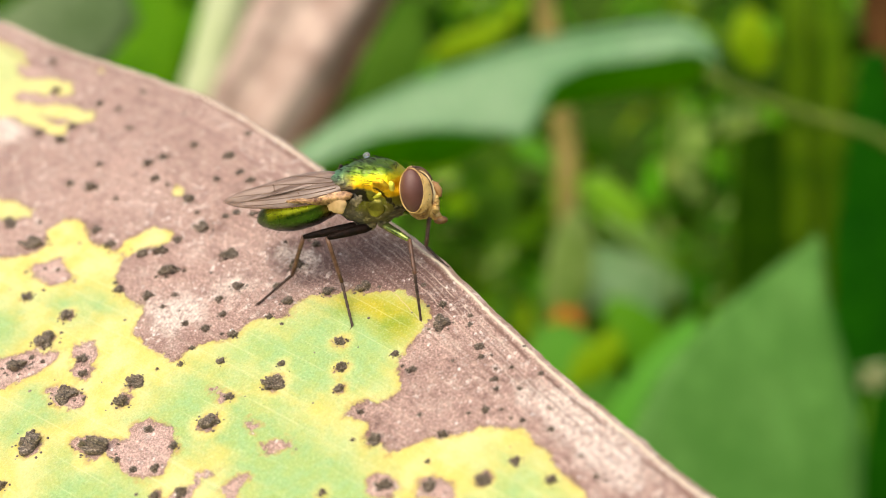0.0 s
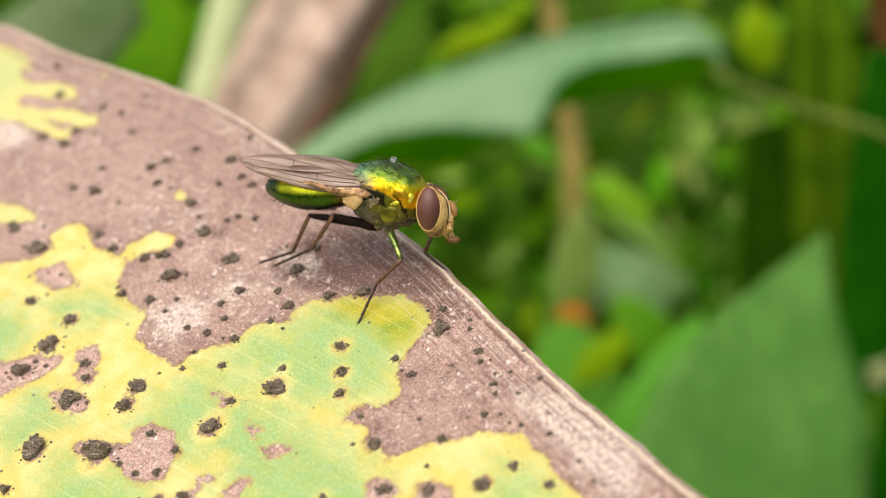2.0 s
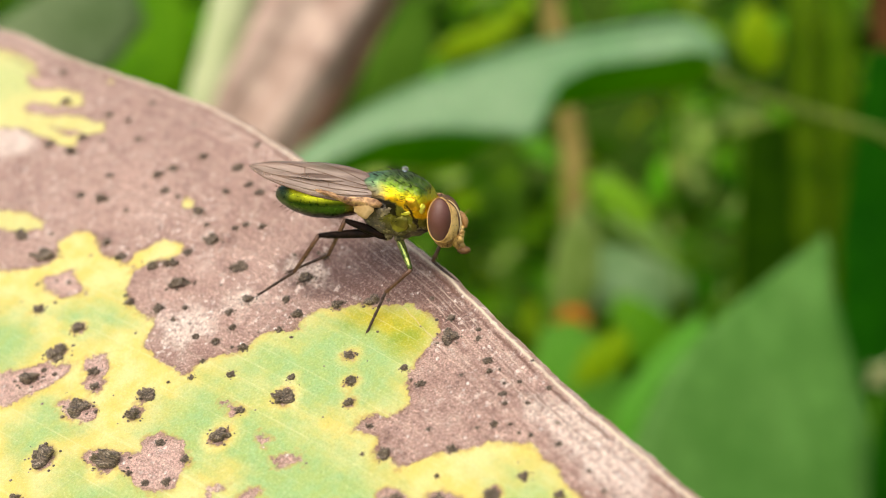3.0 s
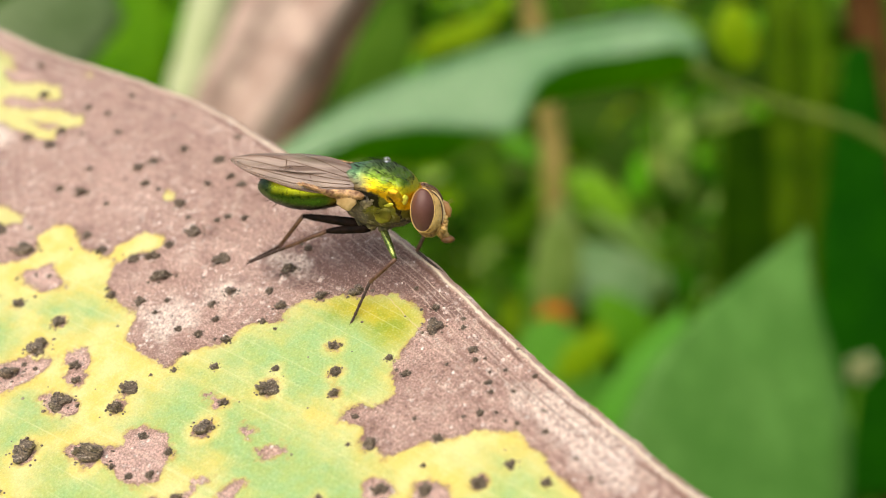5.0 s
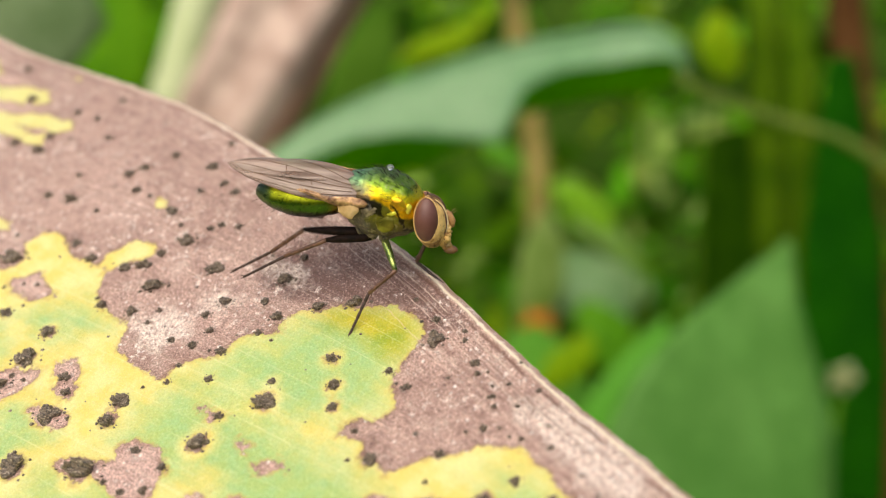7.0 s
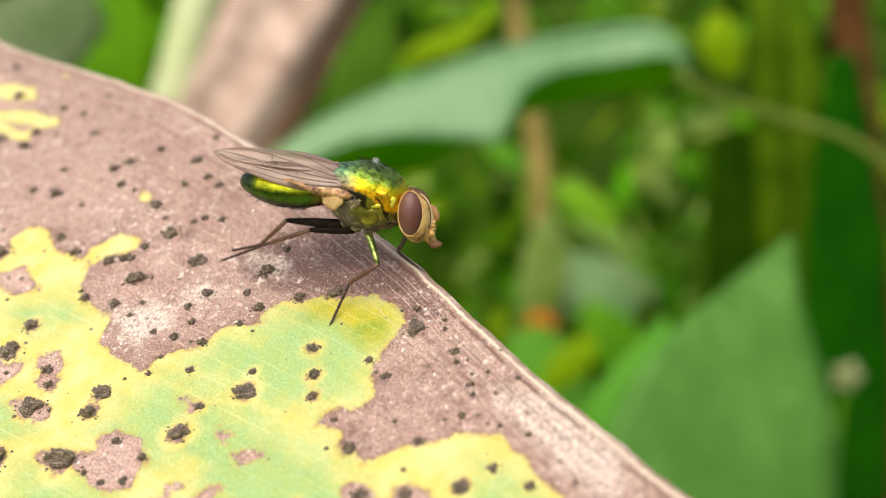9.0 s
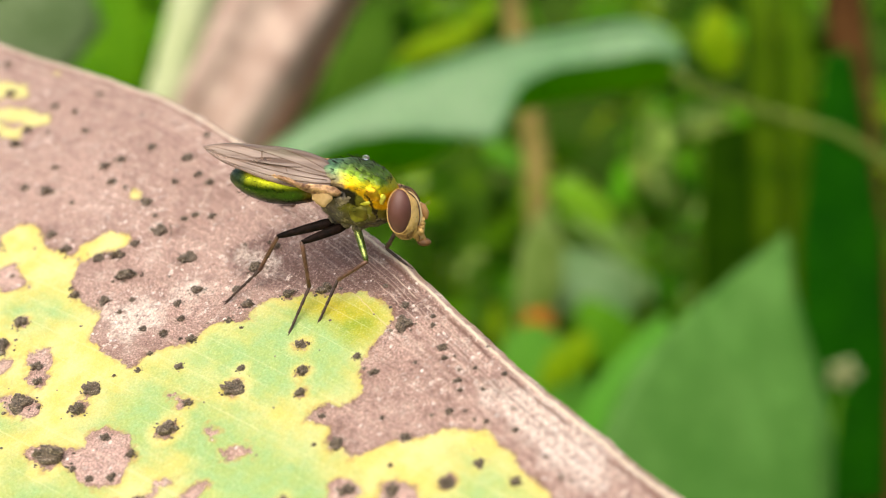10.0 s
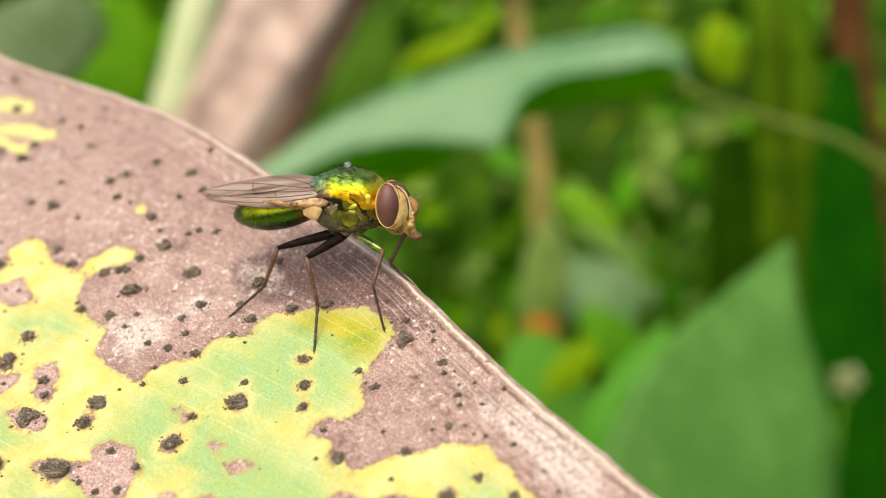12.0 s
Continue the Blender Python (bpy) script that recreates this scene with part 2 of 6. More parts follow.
def thorax_material():
    """Green back, a gold band on the side, dark olive flanks with pale bloom, black seams and painted shadow under the
    wing base.
    """
    m = Nodes("green_gold_thorax")
    x = m.math("MULTIPLY", m.axis(0), 1000.0)
    z = m.math("ADD", m.math("MULTIPLY", m.axis(2), 1000.0), m.math("MULTIPLY", x, 0.12))
    w = m.math("SUBTRACT", m.noise(1400, 4, 0.65), 0.5)
    fine = m.noise(5200, 4, 0.7)
    zw = m.math("ADD", z, m.math("MULTIPLY", w, 0.45))
    c = m.mix(m.ramp(zw, -0.9, -0.2), (0.085, 0.070, 0.028), (0.22, 0.21, 0.025))
    band = m.ramp(m.math("ADD", zw, m.math("MULTIPLY", m.ramp(x, 0.2, 0.9), 0.5)), 0.36, 0.50)
    c = m.mix(band, c, (0.88, 0.50, 0.012))
    c = m.mix(m.ramp(zw, 0.58, 0.74), c, (0.70, 0.60, 0.015))
    c = m.mix(m.ramp(zw, 0.86, 1.08), c, (0.20, 0.34, 0.03))
    c = m.mix(m.ramp(zw, 1.08, 1.4), c, (0.14, 0.26, 0.06))
    c = m.mix(m.math("MULTIPLY", m.ramp(x, -0.35, -1.3), m.ramp(zw, 0.45, 0.85)), c, (0.22, 0.47, 0.22))
    c = m.mix(m.math("MULTIPLY", m.ramp(fine, 0.52, 0.62), m.ramp(z, 0.6, 1.3, 0, 0.5)), c, (0.34, 0.38, 0.20))
    c = m.mix(m.math("MULTIPLY", m.ramp(fine, 0.48, 0.38), m.ramp(z, 0.5, 1.1, 0.15, 0.45)), c, (0.020, 0.035, 0.008))
    seam = m.math("ADD", x, m.math("MULTIPLY", w, 1.3))
    # shadow below the wing base and beside the gold wedge, painted black
    wing_shade = m.math("MULTIPLY", m.ramp(seam, 0.35, 0.1), m.ramp(m.math("ABSOLUTE", m.math("SUBTRACT", zw, 0.12)), 0.22, 0.38, 1, 0))
    seam_shade = m.math("MULTIPLY", m.ramp(m.math("ABSOLUTE", m.math("SUBTRACT", m.math("ADD", seam, m.math("MULTIPLY", z, 0.5)), 0.85)), 0.06, 0.16, 1, 0), m.ramp(zw, 0.7, 0.4))
    rear = m.math("MULTIPLY", m.ramp(seam, -0.35, -0.65), m.ramp(zw, 0.98, 0.72))
    c = m.mix(m.math("MULTIPLY", rear, 0.85), c, (0.11, 0.095, 0.075))
    dark = m.math("MAXIMUM", wing_shade, seam_shade)
    dark = m.math("MAXIMUM", dark, m.math("MULTIPLY", m.ramp(w, 0.08, 0.17), m.ramp(z, 0.1, -0.3)))
    c = m.mix(m.math("MULTIPLY", dark, 0.92), c, (0.014, 0.011, 0.008))
    bloom = m.math("MULTIPLY", m.ramp(fine, 0.52, 0.62), m.ramp(z, 0.1, -0.6))
    c = m.mix(m.math("MULTIPLY", bloom, 0.32), c, (0.66, 0.57, 0.33))
    m.set(Base_Color=c, Metallic=m.ramp(z, -1.0, 0.0, 0.35, 0.9), Roughness=m.ramp(fine, 0.3, 0.7, 0.28, 0.55))
    m.bump(m.math("ADD", m.math("MULTIPLY", fine, 0.7), m.math("MULTIPLY", w, 0.7)), 0.00012, 0.5)
    return m.mat


def face_material():
    """Straw cuticle with brown grooves and a pale bloom."""
    m = Nodes("straw_face")
    n, f = m.noise(1500, 4, 0.6), m.noise(5200, 3, 0.6)
    c = m.mix(m.ramp(n, 0.35, 0.65), (0.42, 0.23, 0.055), (0.78, 0.54, 0.19))
    c = m.mix(m.math("MULTIPLY", m.ramp(n, 0.50, 0.38), 0.7), c, (0.17, 0.075, 0.022))
    c = m.mix(m.ramp(f, 0.55, 0.68, 0, 0.4), c, (0.82, 0.66, 0.36))
    m.set(Base_Color=c, Roughness=0.5).bump(m.math("ADD", n, m.math("MULTIPLY", f, 0.4)), 0.00012, 0.7)
    return m.mat


def plain(name, a, b, scale, rough=0.5, metal=0.0, bump=0.0, spec=0.5):
    m = Nodes(name)
    g = m.noise(scale, 4, 0.6)
    m.set(Base_Color=m.mix(m.ramp(g, 0.3, 0.7), a, b), Roughness=rough, Metallic=metal, Specular_IOR_Level=spec)
    if bump:
        m.bump(g, bump, 0.6)
    return m.mat


def foliage(name, a, b, rough=0.45, spread=0.35, sheen=0.06, through_light=0.35, streak=0.0):
    """Green leaf with veins, blotches, a change from leaf to leaf and light shining through."""
    m = Nodes(name)
    n1, n2 = m.noise(45, 4), m.noise(320, 3)
    c = m.mix(m.ramp(n1, 0.3, 0.7), a, b)
    c = m.mix(m.ramp(n2, 0.5, 0.8, 0, 0.35), c, tuple(min(1, 1.7 * k + 0.02) for k in b))
    if streak:
        c = m.mix(m.ramp(m.noise(110, 3, 0.6, stretch=(1, 1, 0.1)), 0.46, 0.64, 0, streak), c, tuple(min(1, 2.0 * k + 0.03) for k in b))
    hsv = m.t.nodes.new("ShaderNodeHueSaturation")
    m.put(hsv.inputs["Color"], c)
    m.put(hsv.inputs["Value"], m.math("ADD", 1.0 - spread, m.math("MULTIPLY", m.chance(), 2 * spread)))
    m.put(hsv.inputs["Hue"], m.math("ADD", 0.482, m.math("MULTIPLY", m.chance(), 0.036)))
    m.set(Base_Color=hsv.outputs[0], Roughness=rough, Specular_IOR_Level=sheen)
    tr = m.t.nodes.new("ShaderNodeBsdfTranslucent")
    m.put(tr.inputs[0], hsv.outputs[0])
    add = m.t.nodes.new("ShaderNodeMixShader")
    add.inputs[0].default_value = through_light
    m.t.links.new(m.b.outputs[0], add.inputs[1])
    m.t.links.new(tr.outputs[0], add.inputs[2])
    m.t.links.new(add.outputs[0], m.out.inputs[0])
    m.bump(n2, 0.0004, 0.4)
    return m.mat


def wing_material():
    """Smoky film with streaks along the wing, browner and denser towards the hinge."""
    m = Nodes("smoky_wing")
    g = m.noise(900, 4, 0.6, stretch=(0.25, 2.6, 1))
    c = m.mix(m.ramp(g, 0.35, 0.65), (0.20, 0.135, 0.10), (0.46, 0.36, 0.30))
    m.set(Base_Color=c, Roughness=0.3, Specular_IOR_Level=0.7)
    tr = m.t.nodes.new("ShaderNodeBsdfTransparent")
    tr.inputs[0].default_value = (0.93, 0.87, 0.80, 1)
    mix = m.t.nodes.new("ShaderNodeMixShader")
    m.put(mix.inputs[0], m.ramp(m.axis(0), -0.0056, -0.0008, 0.52, 0.62))
    m.t.links.new(tr.outputs[0], mix.inputs[1])
    m.t.links.new(m.b.outputs[0], mix.inputs[2])
    m.t.links.new(mix.outputs[0], m.out.inputs[0])
    m.bump(m.noise(1600, 3, 0.5, stretch=(0.4, 2, 1)), 0.0001, 0.35)
    return m.mat


def glass_material():
    m = Nodes("water")
    m.set(Base_Color=(0.95, 0.97, 0.98), Roughness=0.03, IOR=1.33, Transmission_Weight=0.9)
    return m.mat


def soil_material():
    m = Nodes("leaf_litter")
    a, b = m.noise(14, 6, 0.65), m.noise(160, 4)
    c = m.mix(m.ramp(a, 0.35, 0.65), (0.02, 0.06, 0.006), (0.05, 0.11, 0.012))
    c = m.mix(m.ramp(b, 0.5, 0.75, 0, 0.6), c, (0.09, 0.085, 0.015))
    m.set(Base_Color=c, Roughness=1.0, Specular_IOR_Level=0.0).bump(b, 0.01, 0.7)
    return m.mat


M_BLADE, M_CRUST = blade_material(), pustule_material()
M_THORAX = thorax_material()
M_ABDOMEN = abdomen_material()
M_GOLD = plain("gold_plate", (0.55, 0.26, 0.015), (0.88, 0.58, 0.03), 2200, 0.36, 0.9, 0.0001)
M_LIME = plain("lime_plate", (0.70, 0.68, 0.05), (0.90, 0.85, 0.12), 2500, 0.35, 0.6, 0.00008)
M_EYE = eye_material()
M_FLANK = plain("olive_plate", (0.13, 0.12, 0.015), (0.34, 0.31, 0.045), 1300, 0.32, 0.7, 0.0001)
M_FACE = face_material()
M_STRIPE = plain("dark_stripe", (0.05, 0.03, 0.015), (0.13, 0.075, 0.035), 3000, 0.55)
M_MOUTH = plain("amber_mouth", (0.30, 0.15, 0.05), (0.50, 0.28, 0.10), 3000, 0.45)
M_COXA = plain("dusty_coxa", (0.012, 0.009, 0.006), (0.34, 0.28, 0.15), 2600, 0.6, 0.0, 0.0002)
M_TARSUS = plain("brown_foot", (0.025, 0.013, 0.009), (0.075, 0.040, 0.025), 3500, 0.5, 0.0, 0.00005)
M_CREAM = plain("cream_ridge", (0.62, 0.48, 0.22), (0.84, 0.72, 0.44), 2500, 0.5, 0.0, 0.00005)
M_LIP = plain("brown_lip", (0.10, 0.045, 0.015), (0.24, 0.12, 0.04), 3000, 0.5, 0.0, 0.00008)
M_LEG = plain("dark_leg", (0.004, 0.003, 0.002), (0.018, 0.009, 0.006), 3500, 0.6, 0.0, 0.0001, 0.1)
M_SHIN = plain("brown_shin", (0.08, 0.036, 0.020), (0.18, 0.09, 0.05), 3500, 0.42, 0.0, 0.00004)
M_GREENLEG = plain("green_leg", (0.03, 0.07, 0.012), (0.46, 0.55, 0.16), 1300, 0.25, 0.75)
M_HAIR = plain("black_bristle", (0.012, 0.010, 0.008), (0.03, 0.024, 0.018), 2500, 0.8, 0.0, 0.0001, 0.1)
M_CALYPTER = plain("waxy_calypter", (0.50, 0.30, 0.11), (0.78, 0.55, 0.27), 1100, 0.45, 0.0, 0.0001)
M_ORANGE = plain("amber_wing_base", (0.12, 0.045, 0.02), (0.82, 0.50, 0.24), 2600, 0.38, 0.0, 0.0003)
M_WING, M_WATER = wing_material(), glass_material()
M_VEIN = plain("wing_vein", (0.10, 0.055, 0.03), (0.20, 0.12, 0.07), 2500, 0.5)
M_PALE = foliage("pale_green_leaf", (0.15, 0.34, 0.12), (0.24, 0.42, 0.19), 0.32, 0.06, 0.6)
M_SOFT = foliage("soft_green_leaf", (0.15, 0.29, 0.04), (0.27, 0.42, 0.11), 0.6, 0.2)
M_LIGHT = foliage("light_green_leaf", (0.30, 0.48, 0.06), (0.45, 0.60, 0.16), 0.5, 0.15)
M_GLOW = foliage("thin_green_leaf", (0.18, 0.52, 0.006), (0.26, 0.62, 0.012), 0.6, 0.05, 0.06, 0.75)
M_MID = foliage("mid_green_leaf", (0.075, 0.25, 0.003), (0.13, 0.33, 0.005), 0.6, 0.2)
M_UPRIGHT = foliage("smooth_green_leaf", (0.080, 0.24, 0.034), (0.112, 0.285, 0.052), 0.5, 0.04, 0.15, streak=0.15)
M_BRIGHT = foliage("bright_green_leaf", (0.13, 0.36, 0.012), (0.18, 0.43, 0.02), 0.5, 0.06)
M_DUSK = foliage("dusky_green_leaf", (0.055, 0.155, 0.006), (0.090, 0.210, 0.014), 0.6, 0.25)
M_GREY = foliage("greyish_leaf", (0.11, 0.20, 0.07), (0.23, 0.33, 0.16), 0.6, 0.1)
M_MIST = foliage("misty_green_leaf", (0.19, 0.34, 0.12), (0.30, 0.46, 0.21), 0.6, 0.1)
M_FRESH = foliage("fresh_green_leaf", (0.095, 0.42, 0.035), (0.13, 0.49, 0.055), 0.5, 0.08)
# M_DARK is lowered so its leaves also stand for shaded gaps between plants
M_DARK = foliage("shaded_green_leaf", (0.013, 0.074, 0.001), (0.027, 0.120, 0.0015), 0.8, 0.35, 0.02)
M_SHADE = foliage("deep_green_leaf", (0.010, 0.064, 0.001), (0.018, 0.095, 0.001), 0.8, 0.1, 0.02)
M_YELLOW = foliage("yellow_green_leaf", (0.19, 0.36, 0.004), (0.28, 0.45, 0.008), 0.5, 0.12)
M_DRY = plain("dry_mauve_leaf", (0.27, 0.17, 0.125), (0.60, 0.45, 0.36), 85, 0.6, 0.0, 0.001)
M_DRYDARK = plain("dry_leaf_margin", (0.24, 0.115, 0.07), (0.36, 0.19, 0.12), 70, 0.7, 0.0, 0.001)
M_STALK = plain("pale_stalk", (0.36, 0.47, 0.18), (0.48, 0.58, 0.28), 60, 0.45, 0.0, 0.0005, 0.12)
M_CREAMSTALK = plain("cream_green_stalk", (0.42, 0.50, 0.25), (0.56, 0.62, 0.36), 60, 0.45, 0.0, 0.0005, 0.12)
M_TAN = plain("tan_stem", (0.18, 0.15, 0.035), (0.30, 0.24, 0.07), 60, 0.6, 0.0, 0.0006, 0.12)
M_STEM = plain("green_stem", (0.05, 0.16, 0.006), (0.10, 0.23, 0.012), 60, 0.6, 0.0, 0.0005, 0.06)
M_OLIVE = plain("olive_stalk", (0.11, 0.17, 0.02), (0.17, 0.23, 0.035), 60, 0.55, 0.0, 0.0005, 0.2)
M_BROWNSTEM = plain("brown_stem", (0.06, 0.026, 0.008), (0.12, 0.055, 0.018), 60, 0.7, 0.0, 0.0006, 0.03)
M_FLOWER = plain("orange_petal", (0.50, 0.11, 0.01), (0.62, 0.19, 0.02), 80, 0.6, 0.0, 0.0, 0.1)
M_WHITE = plain("whitish_bud", (0.22, 0.27, 0.10), (0.33, 0.37, 0.18), 80, 0.6)
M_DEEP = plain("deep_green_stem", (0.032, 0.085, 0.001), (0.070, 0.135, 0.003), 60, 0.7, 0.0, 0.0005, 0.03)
M_SOIL = soil_material()


# ---------------------------------------------------------------- building helpers
def part(name, bm, material, parent, label="", smooth=True):
    """Link a bmesh, in metres, as one mesh object under a thing or a part."""
    mesh = bpy.data.meshes.new(name)
    bm.to_mesh(mesh)
    bm.free()
    return mesh_part(name, mesh, material, parent, label, smooth)


def mesh_part(name, mesh, material, parent, label="", smooth=True):
    if smooth:
        mesh.shade_smooth()
    if not mesh.materials:
        mesh.materials.append(material)
    ob = new(name, mesh)
    ob.parent = parent
    if label:
        ob["label"] = label
    return ob


def thing(name, m, label, category, group="", kind=""):
    ob = new(name)
    ob.empty_display_size = 0.003
    ob.matrix_world = m
    return tagged(ob, label, category, group, kind)


def ellipsoid(bm, centre, radii, turn=None, seg=24, rings=14, shape=None):
    """A closed rounded form; shape(unit vector) gives a factor on the radius."""
    base = len(bm.verts)
    made = bmesh.ops.create_uvsphere(bm, u_segments=seg, v_segments=rings, radius=1.0)["verts"]
    for v in made:
        k = shape(v.co) if shape else 1.0
        p = Vector((v.co.x * radii[0], v.co.y * radii[1], v.co.z * radii[2])) * k
        v.co = (Vector(centre) + (turn @ p if turn else p)) * MM
    return made


def tube(bm, points, radii, seg=8, cap=True, flat=1.0):
    """A tapered tube through points in millimetres."""
    pts = [Vector(p) for p in points]
    rings, side = [], None
    for i, p in enumerate(pts):
        way = (pts[min(i + 1, len(pts) - 1)] - pts[max(i - 1, 0)]).normalized()
        if side is None:
            side = way.orthogonal().normalized()
        side = (side - way * side.dot(way)).normalized()
        up = way.cross(side)
        r = radii[i] if hasattr(radii, "__len__") else radii
        rings.append([bm.verts.new((p + (side * math.cos(a) + up * math.sin(a) * flat) * r) * MM) for a in (2 * math.pi * k / seg for k in range(seg))])
    for a, b in zip(rings, rings[1:]):
        for k in range(seg):
            bm.faces.new((a[k], a[(k + 1) % seg], b[(k + 1) % seg], b[k]))
    if cap:
        bm.faces.new(rings[0][::-1])
        bm.faces.new(rings[-1])
    return rings


def curve_point(pts, u):
    """A smooth curve through points, u from 0 to 1."""
    n = len(pts) - 1
    i = min(int(u * n), n - 1)
    f = u * n - i
    p = [Vector(pts[max(0, min(n, k))]) for k in (i - 1, i, i + 1, i + 2)]
    return 0.5 * (2 * p[1] + (p[2] - p[0]) * f + (2 * p[0] - 5 * p[1] + 4 * p[2] - p[3]) * f * f + (3 * p[1] - p[0] - 3 * p[2] + p[3]) * f ** 3)


def sheet(bm, grid, thick):
    """A closed thin solid over a grid of points, thick metres deep."""
    rows, cols = len(grid), len(grid[0])
    top = [[bm.verts.new(p) for p in row] for row in grid]
    low = []
    for i in range(rows):
        line = []
        for j in range(cols):
            a = grid[min(i + 1, rows - 1)][j] - grid[max(i - 1, 0)][j]
            b = grid[i][min(j + 1, cols - 1)] - grid[i][max(j - 1, 0)]
            nrm = a.cross(b)
            nrm = nrm.normalized() if nrm.length > 1e-12 else Vector((0, 0, 1))
            line.append(bm.verts.new(grid[i][j] - nrm * thick))
        low.append(line)
    for i in range(rows - 1):
        for j in range(cols - 1):
            bm.faces.new((top[i][j], top[i + 1][j], top[i + 1][j + 1], top[i][j + 1]))
            bm.faces.new((low[i][j], low[i][j + 1], low[i + 1][j + 1], low[i + 1][j]))
    for i in range(rows - 1):
        bm.faces.new((top[i][0], low[i][0], low[i + 1][0], top[i + 1][0]))
        bm.faces.new((top[i][-1], top[i + 1][-1], low[i + 1][-1], low[i][-1]))
    for j in range(cols - 1):
        bm.faces.new((top[0][j], top[0][j + 1], low[0][j + 1], low[0][j]))
        bm.faces.new((top[-1][j], low[-1][j], low[-1][j + 1], top[-1][j + 1]))


def seen_from_start(x, y, depth):
    """A place given by slopes to the right and up from the first line of sight, and its depth in millimetres."""
    return BASE @ Vector((x * depth * MM, depth * MM, y * depth * MM))


# ---------------------------------------------------------------- ground
def ground():
    bm = bmesh.new()
    n = 60
    grid = []
    for i in range(n + 1):
        row = []
        for j in range(n + 1):
            a, b = 2 * i / n - 1, 2 * j / n - 1
            x, y = 40 * a * abs(a) ** 1.6, 40 * b * abs(b) ** 1.6
            row.append(bm.verts.new((x, y, 0.03 * noise.noise((x * 1.5, y * 1.5, 0)) - 0.02)))
        grid.append(row)
    for i in range(n):
        for j in range(n):
            bm.faces.new((grid[i][j], grid[i + 1][j], grid[i + 1][j + 1], grid[i][j + 1]))
    tagged(part("ground", bm, M_SOIL, None), "dark mossy soil with leaf litter under the plants", "ground", kind="structure")


# ---------------------------------------------------------------- the spotted leaf
LEAF = BASE @ Matrix((((0.97285), 0.00000, -0.23143, -3.51337 * MM), (-0.16372, 0.70681, -0.68819, 50.00000 * MM), (0.16358, 0.70740, 0.68762, -2.07132 * MM), (0, 0, 0, 1)))
MARGIN = [(-66.00, 56.00, 0), (-52.00, 47.00, 0), (-40.00, 39.30, 0), (-29.40, 33.20, 0), (-23.40, 28.10, 0), (-19.30, 25.00, 0), (-13.70, 20.85, 0), (-9.40, 17.05, 0), (-5.40, 12.75, 0), (-2.00, 8.60, 0), (1.35, 4.40, 0), (4.15, 0.58, 0), (6.65, -3.28, 0), (8.85, -6.52, 0), (10.85, -9.15, 0), (13.45, -12.60, 0), (19.00, -19.40, 0), (32.00, -33.00, 0), (46.00, -49.00, 0)]
INWARD = Vector((-0.70, -0.714, 0))


def distance(points, outline):
    """Signed distance of points to a closed outline, positive inside."""
    a = np.array(outline, float)
    b = np.roll(a, -1, axis=0)
    best = np.full(len(points), 1e9)
    inside = np.zeros(len(points), bool)
    for (ax, ay), (bx, by) in zip(a, b):
        ex, ey = bx - ax, by - ay
        wx, wy = points[:, 0] - ax, points[:, 1] - ay
        k = np.clip((wx * ex + wy * ey) / (ex * ex + ey * ey + 1e-12), 0, 1)
        best = np.minimum(best, np.hypot(wx - k * ex, wy - k * ey))
        cross = (ay > points[:, 1]) != (by > points[:, 1])
        with np.errstate(divide="ignore", invalid="ignore"):
            inside ^= cross & (points[:, 0] < ex * (points[:, 1] - ay) / (ey if ey else 1e-12) + ax)
    return np.where(inside, best, -best)


# blotches of living tissue, in millimetres on the leaf
LIVE_A = [
    [(-28.5, 8.2), (-21.1, 7.2), (-18.9, 7.1), (-18.7, 8.2), (-18.8, 9.1), (-17.7, 9.5), (-16.5, 8.8), (-16.0, 7.3), (-14.6, 6.3), (-13.7, 5.9), (-13.6, 5.3), (-13.5, 3.7), (-12.2, 2.0), (-11.5, 1.4), (-11.7, -0.1), (-11.2, -0.7), (-9.8, -1.9), (-9.0, -2.3), (-8.7, -1.7), (-7.6, -1.4), (-6.2, -1.5), (-6.0, -0.7), (-5.4, -0.4), (-4.4, -0.6), (-3.5, -0.7), (-3.9, -0.1), (-2.9, 0.4), (-1.4, 0.3), (-0.0, 0.2), (1.4, -0.1), (2.4, -0.7), (3.0, -1.5), (2.9, -2.3), (2.4, -2.9), (2.0, -3.8), (1.5, -4.9), (-2.0, -5.2), (-10.8, -2.3), (-26.1, 2.4)],
]
LIVE_B = [
    [(-5.9, -1.2), (2.5, -2.7), (2.0, -3.8), (1.6, -4.6), (1.8, -5.6), (1.3, -6.4), (0.3, -6.3), (-0.4, -6.2), (-0.8, -6.8), (0.5, -7.4), (0.4, -8.1), (1.4, -9.0), (2.1, -8.8), (2.8, -8.5), (4.0, -8.6), (5.1, -8.4), (6.3, -8.6), (7.1, -8.9), (7.3, -9.5), (7.9, -10.0), (8.2, -10.8), (8.8, -11.4), (9.2, -12.4), (9.6, -15.0), (-20.5, -11.2), (-28.5, 8.2), (-20.8, 6.3), (-13.5, 3.1), (-12.1, 1.1), (-11.7, -0.1), (-9.8, -1.9), (-9.0, -2.3), (-8.7, -1.7), (-7.6, -1.4), (-6.2, -1.5)],
    [(-13.8, 6.5), (-13.1, 7.1), (-12.1, 7.4), (-11.0, 6.9), (-10.8, 6.1), (-11.3, 5.7), (-12.1, 5.8), (-12.5, 5.7), (-13.3, 5.4), (-13.9, 5.6)],
]
